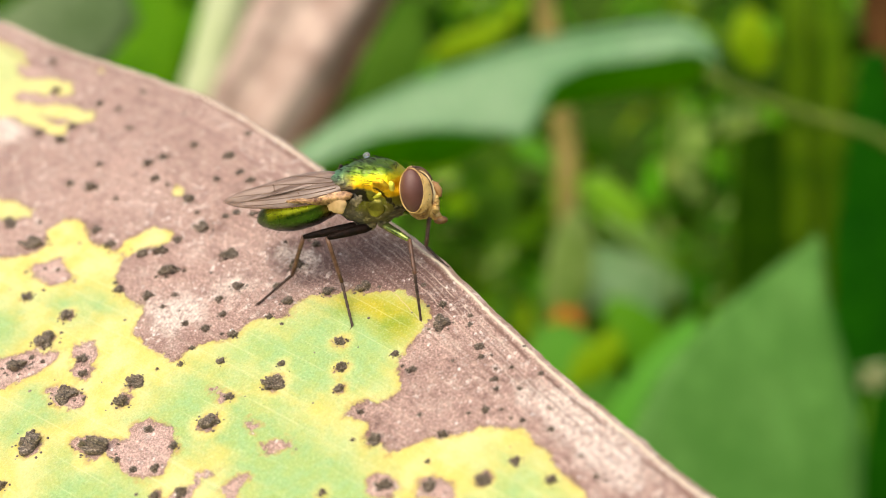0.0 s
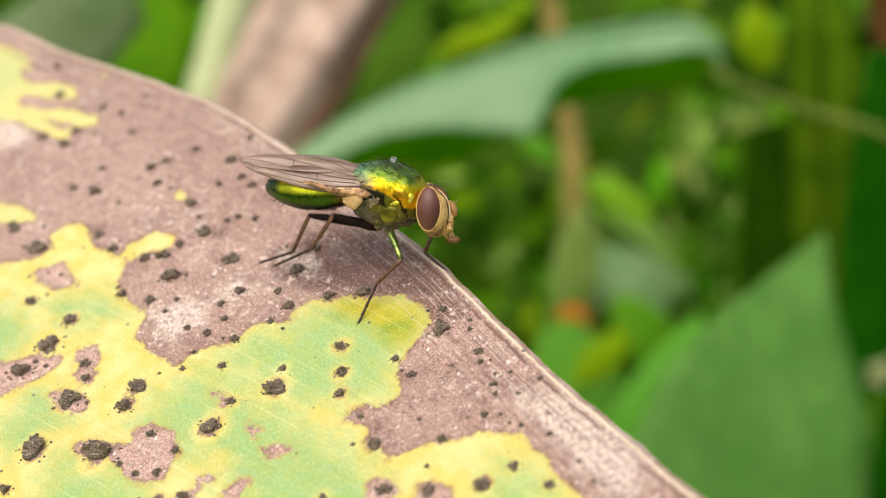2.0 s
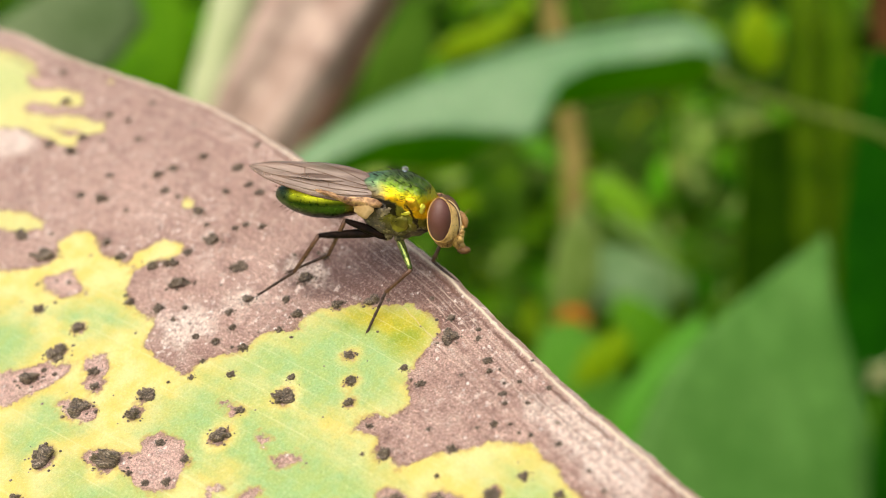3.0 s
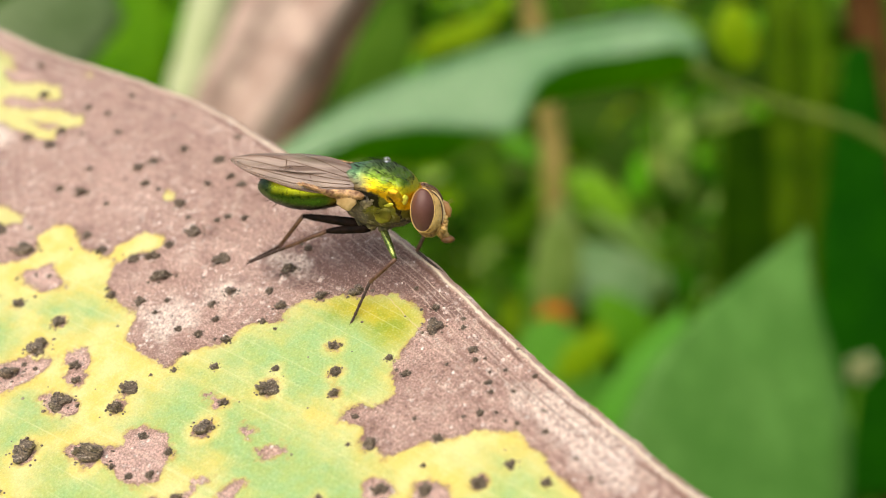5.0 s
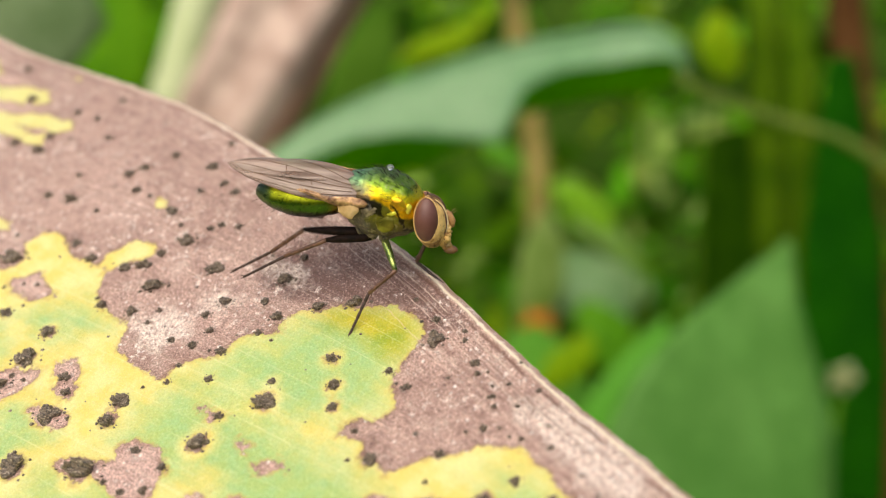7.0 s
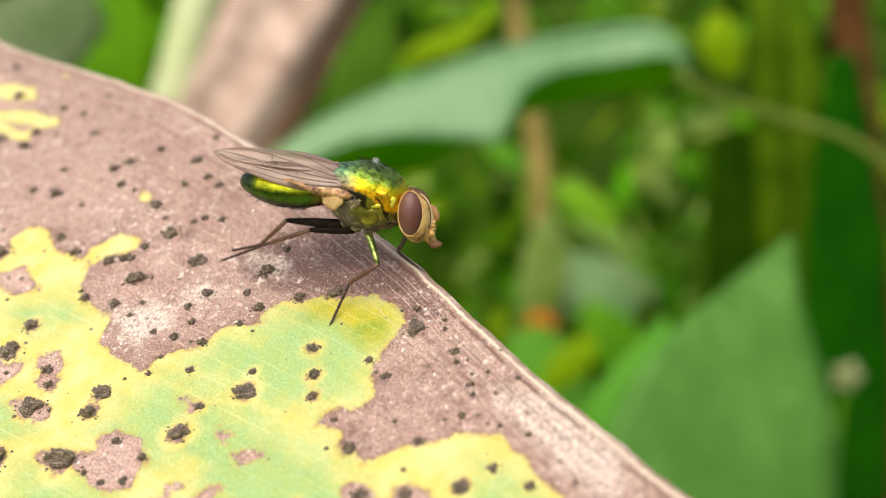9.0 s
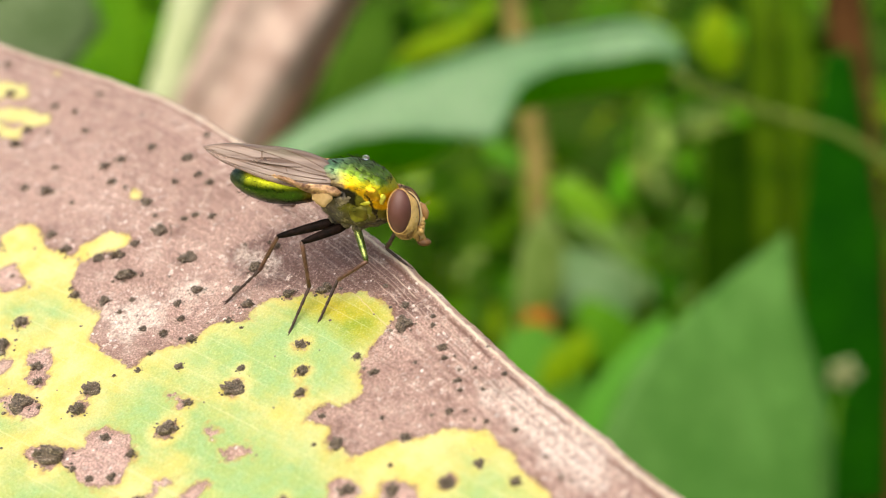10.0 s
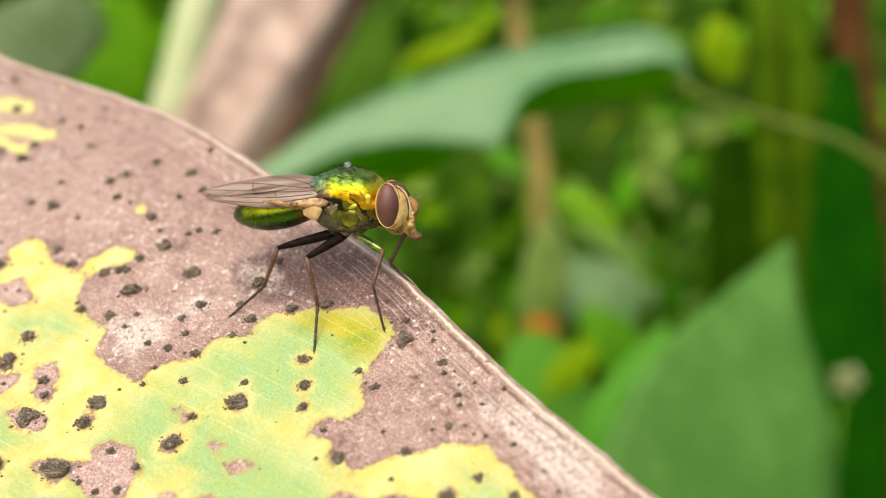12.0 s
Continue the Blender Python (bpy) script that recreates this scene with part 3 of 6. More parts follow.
LIVE_C = [
    [(-39.6, 35.4), (-28.6, 30.4), (-25.8, 27.9), (-24.9, 25.6), (-22.9, 24.3), (-20.9, 22.8), (-20.4, 21.5), (-21.6, 21.8), (-22.4, 22.3), (-22.5, 21.5), (-20.7, 20.4), (-18.7, 19.4), (-18.3, 18.4), (-19.3, 18.2), (-20.1, 18.2), (-20.0, 17.4), (-21.1, 17.7), (-22.5, 18.9), (-24.5, 20.3), (-35.2, 24.7)],
    [(-28.9, 14.0), (-21.9, 12.0), (-20.2, 10.8), (-20.2, 10.2), (-21.8, 10.5), (-28.1, 11.8)],
    [(-11.7, 10.3), (-11.5, 10.6), (-11.0, 10.2), (-10.8, 9.6), (-11.2, 9.5), (-11.6, 9.8)],
    [(-20.0, 24.6), (-19.2, 24.7), (-18.3, 23.7), (-19.1, 23.4)],
]
LIVE = LIVE_A + LIVE_B + LIVE_C
DEAD_A = [
    [(-26.3, 27.1), (-24.5, 25.6), (-22.5, 24.1), (-24.2, 24.4), (-26.0, 25.8)],
    [(-24.6, 23.2), (-22.2, 21.8), (-21.1, 20.7), (-23.3, 21.3), (-25.2, 22.5)],
    [(-22.5, 20.0), (-20.3, 18.9), (-19.7, 18.2), (-21.4, 18.9)],
    [(-19.1, 6.1), (-17.2, 6.3), (-16.6, 5.1), (-15.6, 4.1), (-17.3, 4.3), (-18.5, 5.1)],
    [(-22.0, 0.1), (-18.7, -0.3), (-16.9, -0.3), (-15.3, -0.6), (-16.0, -1.4), (-17.0, -1.9), (-18.1, -2.4), (-20.9, -2.7)],
    [(-10.5, -5.7), (-9.8, -5.4), (-8.6, -6.1), (-8.3, -6.8), (-7.8, -7.4), (-8.4, -7.6), (-8.5, -8.5), (-8.9, -8.7), (-10.0, -8.5), (-10.9, -7.6), (-11.7, -7.0), (-13.1, -6.6), (-13.4, -6.0), (-12.2, -6.0), (-10.4, -6.6)],
    [(-14.8, -0.1), (-13.8, -0.3), (-13.2, -1.0), (-13.9, -1.6), (-14.7, -1.0)],
]
DEAD_B = [
    [(-15.7, -2.8), (-15.0, -2.7), (-13.4, -3.5), (-13.5, -4.2), (-14.7, -3.9)],
    [(-7.1, -4.3), (-6.3, -4.5), (-5.7, -5.0), (-6.5, -5.1)],
    [(-4.4, -7.6), (-2.9, -7.7), (-2.7, -8.2), (-4.0, -8.2)],
    [(-5.9, -9.6), (-5.1, -9.0), (-4.5, -9.3), (-5.2, -10.2)],
    [(0.6, -10.0), (1.4, -10.0), (1.9, -10.7), (1.3, -11.2), (0.6, -10.7)],
    [(2.6, -10.5), (3.3, -10.4), (3.9, -11.0), (4.1, -11.6), (2.5, -11.3)],
    [(-5.1, -6.3), (-4.4, -6.7), (-4.5, -7.2), (-4.9, -6.9)],
    [(-7.8, -9.3), (-6.8, -9.2), (-7.1, -10.3), (-8.2, -10.3)],
    [(-7.0, -8.7), (-6.2, -8.7), (-6.2, -9.1), (-6.9, -9.0)],
    [(-14.5, -1.6), (-13.5, -1.8), (-13.4, -2.6), (-14.2, -2.3)],
]
DEAD = DEAD_A + DEAD_B
GREEN_A = [
    [(-27.1, 4.9), (-19.9, 3.2), (-18.3, 2.7), (-18.2, 1.4), (-18.8, -0.1), (-25.6, 1.1)],
    [(-14.3, -9.1), (-13.9, -6.7), (-11.5, -7.8), (-10.1, -8.8), (-9.3, -11.6), (-14.3, -10.9)],
    [(-5.4, -1.2), (-3.5, -1.1), (-1.3, -0.4), (1.1, -0.8), (2.1, -1.8), (1.5, -3.7), (0.8, -5.4), (-1.0, -5.7), (-2.5, -5.6), (-3.6, -4.9), (-5.4, -3.3), (-6.6, -2.8), (-6.2, -1.7)],
    [(-10.2, -5.3), (-9.4, -3.9), (-7.6, -3.1), (-4.9, -4.7), (-2.9, -6.6), (-0.8, -8.3), (0.5, -9.4), (1.0, -11.5), (0.5, -13.8), (-3.6, -13.3), (-4.5, -9.9), (-6.3, -7.7), (-8.5, -7.1)],
    [(5.8, -10.4), (7.3, -10.9), (7.9, -13.2), (5.3, -12.8)],
    [(-16.4, 3.5), (-14.3, 2.7), (-13.3, 1.7), (-15.0, 1.7), (-16.5, 2.5)],
]
GREEN_B = [
    [(-17.1, -3.5), (-16.1, -3.0), (-14.6, -4.7), (-16.4, -5.7)],
    [(-33.4, 31.4), (-26.4, 27.7), (-25.4, 24.5), (-30.7, 23.9)],
]
GREEN = GREEN_A + GREEN_B

OLIVE = [[(-1.7, 0.2), (0.3, 0.0), (2.4, -0.9), (2.8, -2.0), (2.0, -3.3), (1.2, -3.0), (0.1, -1.4), (-1.3, -0.8)]]
PALE = [[(-11.2, 1.3), (-9.9, 1.9), (-8.3, 1.2), (-8.4, 0.1), (-9.8, -0.5)], [(-7.8, 2.4), (-6.8, 2.5), (-6.1, 1.6), (-7.1, 1.5)], [(-4.6, 4.0), (-2.7, 3.0), (-3.3, 2.4), (-4.3, 3.1)], [(6.8, -6.8), (8.5, -6.8), (10.5, -9.2), (11.5, -11.5), (10.2, -11.8), (8.5, -9.7)], [(-29.2, 22.3), (-24.6, 20.6), (-22.7, 18.1), (-24.1, 17.7), (-28.1, 19.1)]]
FADED = [[(-40.2, 36.8), (-25.5, 28.7), (-19.1, 25.3), (-17.5, 21.7), (-17.4, 16.6), (-22.1, 17.4), (-34.1, 21.9)], [(-12.4, 11.3), (-10.6, 10.8), (-10.2, 8.8), (-12.0, 9.2)], [(-31.5, 15.7), (-19.6, 11.4), (-19.4, 9.2), (-29.7, 11.2)]]

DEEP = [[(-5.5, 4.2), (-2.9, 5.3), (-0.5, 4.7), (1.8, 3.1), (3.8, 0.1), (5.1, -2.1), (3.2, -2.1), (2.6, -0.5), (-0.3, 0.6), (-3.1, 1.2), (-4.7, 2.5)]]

# crusts: x, y, half width in millimetres, stretch
CRUSTS_NEAR = [
    (-17.63, -1.07, 0.57, 1.40), (-16.42, 0.37, 0.64, 1.20), (-14.39, -3.34, 0.63, 1.20), (-15.35, -6.01, 0.71, 1.05), (-12.02, -6.69, 0.72, 1.60), (-10.92, -3.18, 0.47, 1.20),
    (-11.35, -4.23, 0.44, 1.20), (-6.83, -6.11, 0.52, 1.20), (-14.11, -1.21, 0.35, 1.10), (-13.82, -2.12, 0.29, 1.10), (-16.97, -0.56, 0.16, 1.10), (-16.25, -0.98, 0.14, 1.10),
    (-13.39, -3.68, 0.13, 1.10), (-9.69, -6.08, 0.27, 1.10), (-8.30, -7.11, 0.24, 1.10), (-10.83, -7.46, 0.17, 1.10), (-9.95, -8.08, 0.19, 1.10), (-8.92, -8.18, 0.24, 1.10),
    (-16.11, -8.01, 0.30, 1.10), (-8.63, -9.60, 0.30, 1.10), (-7.50, -9.60, 0.33, 1.10), (-15.72, 1.81, 0.45, 1.10), (-18.43, 3.61, 0.38, 1.10), (-19.13, 5.62, 0.12, 1.10),
    (-17.98, 5.61, 0.12, 1.10),
]
CRUSTS_MIDDLE = [
    (-17.16, 5.34, 0.15, 1.10), (-21.26, 9.77, 0.38, 1.10), (-19.21, 7.76, 0.71, 1.50), (-15.65, 7.97, 0.34, 1.10), (-14.48, 6.53, 0.37, 1.10), (-12.41, 5.42, 0.35, 1.10),
    (-11.35, 5.30, 0.41, 1.30), (-10.53, 5.94, 0.29, 1.10), (-9.23, 6.60, 0.53, 1.20), (-7.47, 4.29, 0.48, 1.20), (-10.57, 3.72, 0.54, 1.50), (-13.08, 2.98, 0.34, 1.10),
    (-11.43, 2.24, 0.34, 1.10), (-9.94, 2.00, 0.17, 1.10), (-10.43, 1.32, 0.17, 1.10), (-7.51, 1.23, 0.25, 1.10), (-6.68, 1.91, 0.36, 1.30), (-7.14, 0.17, 0.24, 1.10),
    (-9.04, -0.02, 0.19, 1.10), (-7.91, -0.60, 0.27, 1.10), (-6.42, -1.28, 0.29, 1.10), (-7.03, -1.08, 0.11, 1.10), (-13.46, 3.53, 0.14, 1.10), (-21.57, 10.21, 0.29, 1.10),
]
CRUSTS_CENTRE = [
    (-8.80, -2.54, 0.18, 1.10), (-9.97, -2.59, 0.10, 1.10), (-8.40, -1.68, 0.16, 1.10), (-6.80, -2.75, 0.26, 1.10), (-6.11, -4.86, 0.27, 1.10), (-3.84, 0.27, 0.37, 1.20),
    (-4.59, 1.42, 0.27, 1.10), (-1.96, 0.49, 0.35, 1.20), (-0.10, 0.38, 0.45, 1.20), (-4.70, -0.51, 0.21, 1.10), (-4.08, -1.08, 0.10, 1.10), (-1.18, -2.71, 0.30, 1.10),
    (-0.94, -4.23, 0.32, 1.10), (-0.91, -5.41, 0.29, 1.10), (-3.76, -3.48, 0.23, 1.10), (-4.04, -4.54, 0.52, 1.25), (-3.72, 2.66, 0.44, 1.20), (-4.50, 4.49, 0.11, 1.10),
    (-2.82, 3.93, 0.25, 1.10), (-3.20, 4.30, 0.14, 1.10), (-19.47, 9.61, 0.16, 1.10), (-0.75, -2.72, 0.09, 1.10),
]
CRUSTS_FAR = [
    (-21.90, 17.97, 0.38, 1.10), (-20.06, 16.79, 0.41, 1.40), (-21.96, 22.30, 0.40, 1.10), (-23.19, 26.00, 0.34, 1.10), (-18.29, 19.88, 0.35, 1.10), (-16.76, 18.85, 0.28, 1.10),
    (-19.62, 17.97, 0.35, 1.10), (-18.15, 17.33, 0.17, 1.10), (-15.54, 20.31, 0.21, 1.10), (-10.94, 13.71, 0.29, 1.10), (-8.57, 12.06, 0.35, 1.50), (-13.65, 12.91, 0.39, 1.10),
    (-12.67, 13.19, 0.35, 1.40), (-12.90, 11.40, 0.32, 1.10), (-12.01, 10.69, 0.16, 1.10), (-18.39, 12.50, 0.29, 1.10), (-16.85, 11.71, 0.42, 1.20), (-16.78, 13.70, 0.23, 1.10),
    (-9.02, 10.28, 0.22, 1.10), (-7.75, 10.51, 0.28, 1.10), (-7.01, 9.66, 0.30, 1.10), (-10.45, 9.05, 0.40, 1.40),
]
CRUSTS_MARGIN = [
    (-15.01, 10.34, 0.19, 1.10), (-9.83, 7.92, 0.15, 1.10), (-8.13, 7.24, 0.21, 1.10), (-7.55, 7.35, 0.24, 1.10), (-6.57, 7.02, 0.24, 1.10), (-7.72, 13.91, 0.22, 1.10),
    (-15.61, 16.70, 0.27, 1.40), (-12.27, 17.23, 0.13, 1.10), (3.51, -2.54, 0.50, 1.10), (3.64, -1.46, 0.23, 1.10), (4.84, -2.38, 0.12, 1.10), (4.83, -2.88, 0.15, 1.10),
    (5.20, -4.20, 0.22, 1.10), (5.29, -4.80, 0.17, 1.10), (5.87, -5.58, 0.09, 1.10), (6.54, -5.62, 0.12, 1.10), (5.85, -6.12, 0.19, 1.30), (5.91, -6.62, 0.14, 1.10),
    (6.84, -6.79, 0.12, 1.10), (7.77, -6.17, 0.14, 1.10), (7.15, -4.60, 0.10, 1.10), (2.70, -0.05, 0.13, 1.10), (5.73, -4.80, 0.08, 1.10),
]
CRUSTS_LOW = [
    (1.48, -3.90, 0.22, 1.10), (2.22, -4.91, 0.24, 1.10), (1.81, -4.62, 0.10, 1.10), (4.06, -4.79, 0.10, 1.10), (0.05, -6.77, 0.17, 1.10), (0.77, -8.33, 0.37, 1.10),
    (2.63, -7.35, 0.12, 1.10), (3.56, -8.49, 0.25, 1.10), (4.70, -7.64, 0.11, 1.10), (5.40, -7.60, 0.21, 1.10), (6.05, -7.68, 0.09, 1.10), (6.88, -8.35, 0.14, 1.10),
    (8.00, -8.94, 0.16, 1.10), (2.99, -9.66, 0.13, 1.10), (6.51, -10.21, 0.28, 1.10), (5.20, -10.85, 0.33, 1.10), (7.83, -11.24, 0.28, 1.10), (3.07, -10.84, 0.37, 1.10),
    (1.24, -10.52, 0.38, 1.10), (-1.33, -10.48, 0.20, 1.10), (9.03, -10.37, 0.09, 1.10), (9.51, -11.37, 0.13, 1.10), (9.85, -11.59, 0.08, 1.10), (-0.18, -8.15, 0.12, 1.10),
]
CRUSTS = CRUSTS_NEAR + CRUSTS_MIDDLE + CRUSTS_CENTRE + CRUSTS_FAR + CRUSTS_MARGIN + CRUSTS_LOW


def relief(x, y, d):
    """Height of the blade above its plane, in millimetres, d from the margin."""
    h = 0.10 * noise.noise((x * 0.16, y * 0.16, 1.3)) + 0.05 * noise.noise((x * 0.5, y * 0.5, 4.1))
    curl = -0.16 * math.exp(-d / 0.2) + 0.07 * math.exp(-((d - 0.35) / 0.14) ** 2) + 0.05 * math.exp(-((d - 1.3) / 0.2) ** 2) * math.exp(-d)
    return h + curl - 0.0022 * max(0.0, d - 30) ** 2


def spotted_leaf():
    leaf = thing("spotted_leaf", LEAF, "yellowing green and dead brown leaf covered in black crusty spots", "leaf")
    ns = 420
    steps = [0.0, 0.03, 0.07] + [0.12 + 0.04 * k for k in range(12)] + [0.12 * k for k in range(5, 22)] + [2.52 + 0.29 * k for k in range(1, 172)]
    nd = len(steps)
    xy, dist = np.empty((ns, nd, 2)), np.empty((ns, nd))
    for i in range(ns):
        m = curve_point(MARGIN, i / (ns - 1))
        jag = 0.10 * noise.noise((i * 0.09, 0, 7.7)) + 0.05 * noise.noise((i * 0.5, 3, 7.7))
        for j, d in enumerate(steps):
            p = m + INWARD * (d + jag * math.exp(-d / 2))
            xy[i, j] = p.x, p.y
            dist[i, j] = d
    flat = xy.reshape(-1, 2)
    live = np.max([distance(flat, o) for o in LIVE], axis=0)
    for o in DEAD:
        live = np.minimum(live, -distance(flat, o))
    for x, y, r, s in CRUSTS:
        if r > 0.28:
            live = np.minimum(live, np.hypot(flat[:, 0] - x, flat[:, 1] - y) - 0.8 * r)
    live = np.minimum(live, dist.reshape(-1) - 0.9)
    green = np.max([distance(flat, o) for o in GREEN], axis=0)
    for x, y, r, s in CRUSTS:
        if r > 0.18:
            green = np.minimum(green, (np.hypot(flat[:, 0] - x, flat[:, 1] - y) - 1.75 * r) * 3.5)
    olive = np.clip(np.max([distance(flat, o) for o in OLIVE], axis=0) + 0.6, 0, 1)
    pale = np.clip(np.max([distance(flat, o) for o in PALE], axis=0) * 0.8 + 0.5, 0, 1)
    faded = np.clip(np.max([distance(flat, o) for o in FADED], axis=0) * 0.5 + 0.5, 0, 1)
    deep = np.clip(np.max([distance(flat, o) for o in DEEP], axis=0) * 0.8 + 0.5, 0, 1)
    rosy = np.clip(np.max([distance(flat, o) for o in DEAD], axis=0) * 1.2 + 0.6, 0, 1)
    d = dist.reshape(-1)
    along = flat[:, 0] * 0.848 - flat[:, 1] * 0.53
    vein = flat[:, 0] * 0.53 + flat[:, 1] * 0.848 + 8 * np.exp(-d / 6)
    rim = np.exp(-((d - 0.32) / 0.075) ** 2) + np.exp(-d / 0.05) * 0.3
    border = np.clip((3.6 - d) / 3.2, 0, 1)
    z = np.array([relief(flat[k, 0], flat[k, 1], d[k]) for k in range(len(flat))])
    top = np.column_stack([flat, z]) * MM
    low = np.column_stack([flat, z - 0.28]) * MM
    n = ns * nd
    ids = np.arange(n).reshape(ns, nd)
    a, b, c, e = ids[:-1, :-1].ravel(), ids[1:, :-1].ravel(), ids[1:, 1:].ravel(), ids[:-1, 1:].ravel()
    faces = np.vstack([np.column_stack([a, e, c, b]), np.column_stack([a, b, c, e]) + n])
    rim_ids = np.concatenate([ids[:, 0], ids[-1, 1:], ids[-2::-1, -1], ids[0, -2:0:-1]])
    nxt = np.roll(rim_ids, -1)
    faces = np.vstack([faces, np.column_stack([rim_ids, nxt, nxt + n, rim_ids + n])])
    mesh = bpy.data.meshes.new("blade")
    mesh.from_pydata(np.vstack([top, low]).tolist(), [], faces.tolist())
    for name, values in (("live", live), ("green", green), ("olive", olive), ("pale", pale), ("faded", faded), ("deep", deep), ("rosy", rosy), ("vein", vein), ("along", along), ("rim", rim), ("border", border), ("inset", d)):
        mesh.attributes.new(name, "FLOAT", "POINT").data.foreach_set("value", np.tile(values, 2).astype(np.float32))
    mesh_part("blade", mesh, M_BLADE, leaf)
    # the midrib along the inner side and the stalk down to the ground
    bm = bmesh.new()
    inner = [Vector((p[0], p[1], 0)) + INWARD * 52 for p in MARGIN]
    tube(bm, [p + Vector((0, 0, -1.2)) for p in inner[::-1]], [0.8 + 0.25 * k for k in range(len(inner))], 10)
    part("midrib", bm, M_STALK, leaf, "pale green midrib")
    bm = bmesh.new()
    foot = LEAF.inverted() @ Vector((-0.13, 0.02, -0.02))
    start = inner[0] + Vector((0, 0, -1.2))
    tube(bm, [start, start * 0.65 + foot / MM * 0.35 + Vector((-8, 6, 0)), foot / MM], [2.6, 3.4, 4.5], 12)
    part("stalk", bm, M_STEM, leaf)
    # crusts
    shapes = []
    lumps = random.Random(21)
    for k in range(8):
        bm = bmesh.new()
        bmesh.ops.create_icosphere(bm, subdivisions=4, radius=1.0)
        knobs = []
        for _ in range(13):
            a, z = lumps.uniform(0, 2 * math.pi), lumps.uniform(-0.1, 0.95)
            w = (1 - z * z) ** 0.5
            knobs.append((Vector((w * math.cos(a), w * math.sin(a), z)), lumps.uniform(0.28, 0.55), lumps.uniform(0.14, 0.42)))
        for v in bm.verts:
            q = v.co * 1.5 + Vector((9.0 * k, 0, 0))
            swell = max(tall * max(0.0, 1 - (v.co.angle(way) / wide) ** 2) ** 0.5 for way, wide, tall in knobs)
            f = 0.58 + 0.20 * noise.noise(q) + 1.25 * swell + 0.10 * noise.noise(q * 5)
            v.co = Vector((v.co.x * f, v.co.y * f, max(-0.2, v.co.z * 1.05 * f))) * MM
        for _ in range(7):
            a, far, r = lumps.uniform(0, 2 * math.pi), lumps.uniform(0.95, 1.35), lumps.uniform(0.07, 0.17)
            for v in bmesh.ops.create_icosphere(bm, subdivisions=2, radius=r * MM)["verts"]:
                v.co += Vector((far * math.cos(a), far * math.sin(a), 0.02)) * MM
        mesh = bpy.data.meshes.new("pustule")
        bm.to_mesh(mesh)
        bm.free()
        shapes.append(mesh)
    pick = random.Random(5)
    for x, y, r, s in CRUSTS:
        ob = mesh_part("pustule", shapes[pick.randrange(8)], M_CRUST, leaf)
        ob.location = (x * MM, y * MM, relief(x, y, 6.0) * MM)
        ob.rotation_euler = (0, 0, -0.2 + pick.uniform(-0.3, 0.3) + (math.pi if pick.random() < 0.5 else 0))
        k = 0.92 if r > 0.25 else 1.0
        ob.scale = (k * r * s, k * r / s, r * pick.uniform(0.75, 1.05))
    # fine black specks between them
    bm = bmesh.new()
    for _ in range(420):
        u, d = pick.random(), pick.uniform(1.5, 34)
        p = curve_point(MARGIN, u) + INWARD * d
        r = 0.035 + 0.07 * pick.random() ** 2
        made = bmesh.ops.create_icosphere(bm, subdivisions=1, radius=r * MM)["verts"]
        for v in made:
            v.co = Vector((v.co.x * 1.2, v.co.y, v.co.z * 0.7)) + Vector((p.x, p.y, relief(p.x, p.y, d))) * MM
    tagged(part("speck", bm, M_CRUST, leaf), kind="stuff")


# ---------------------------------------------------------------- the fly
# femur, tibia, tarsus lengths and the hip, in millimetres
LEGS = {
    "near_front": ((0.22, -0.6, -1.62), 1.65, 1.65, 2.1),
    "near_middle": ((-0.35, -0.6, -1.6), 2.1, 2.25, 2.3),
    "near_hind": ((-0.85, -0.55, -1.5), 2.7, 2.4, 2.2),
    "far_front": ((0.5, 0.6, -1.6), 1.9, 1.9, 1.7),
    "far_middle": ((-0.35, 0.6, -1.6), 2.5, 2.4, 2),
    "far_hind": ((-0.85, 0.55, -1.5), 3.1, 2.6, 2.2),
}


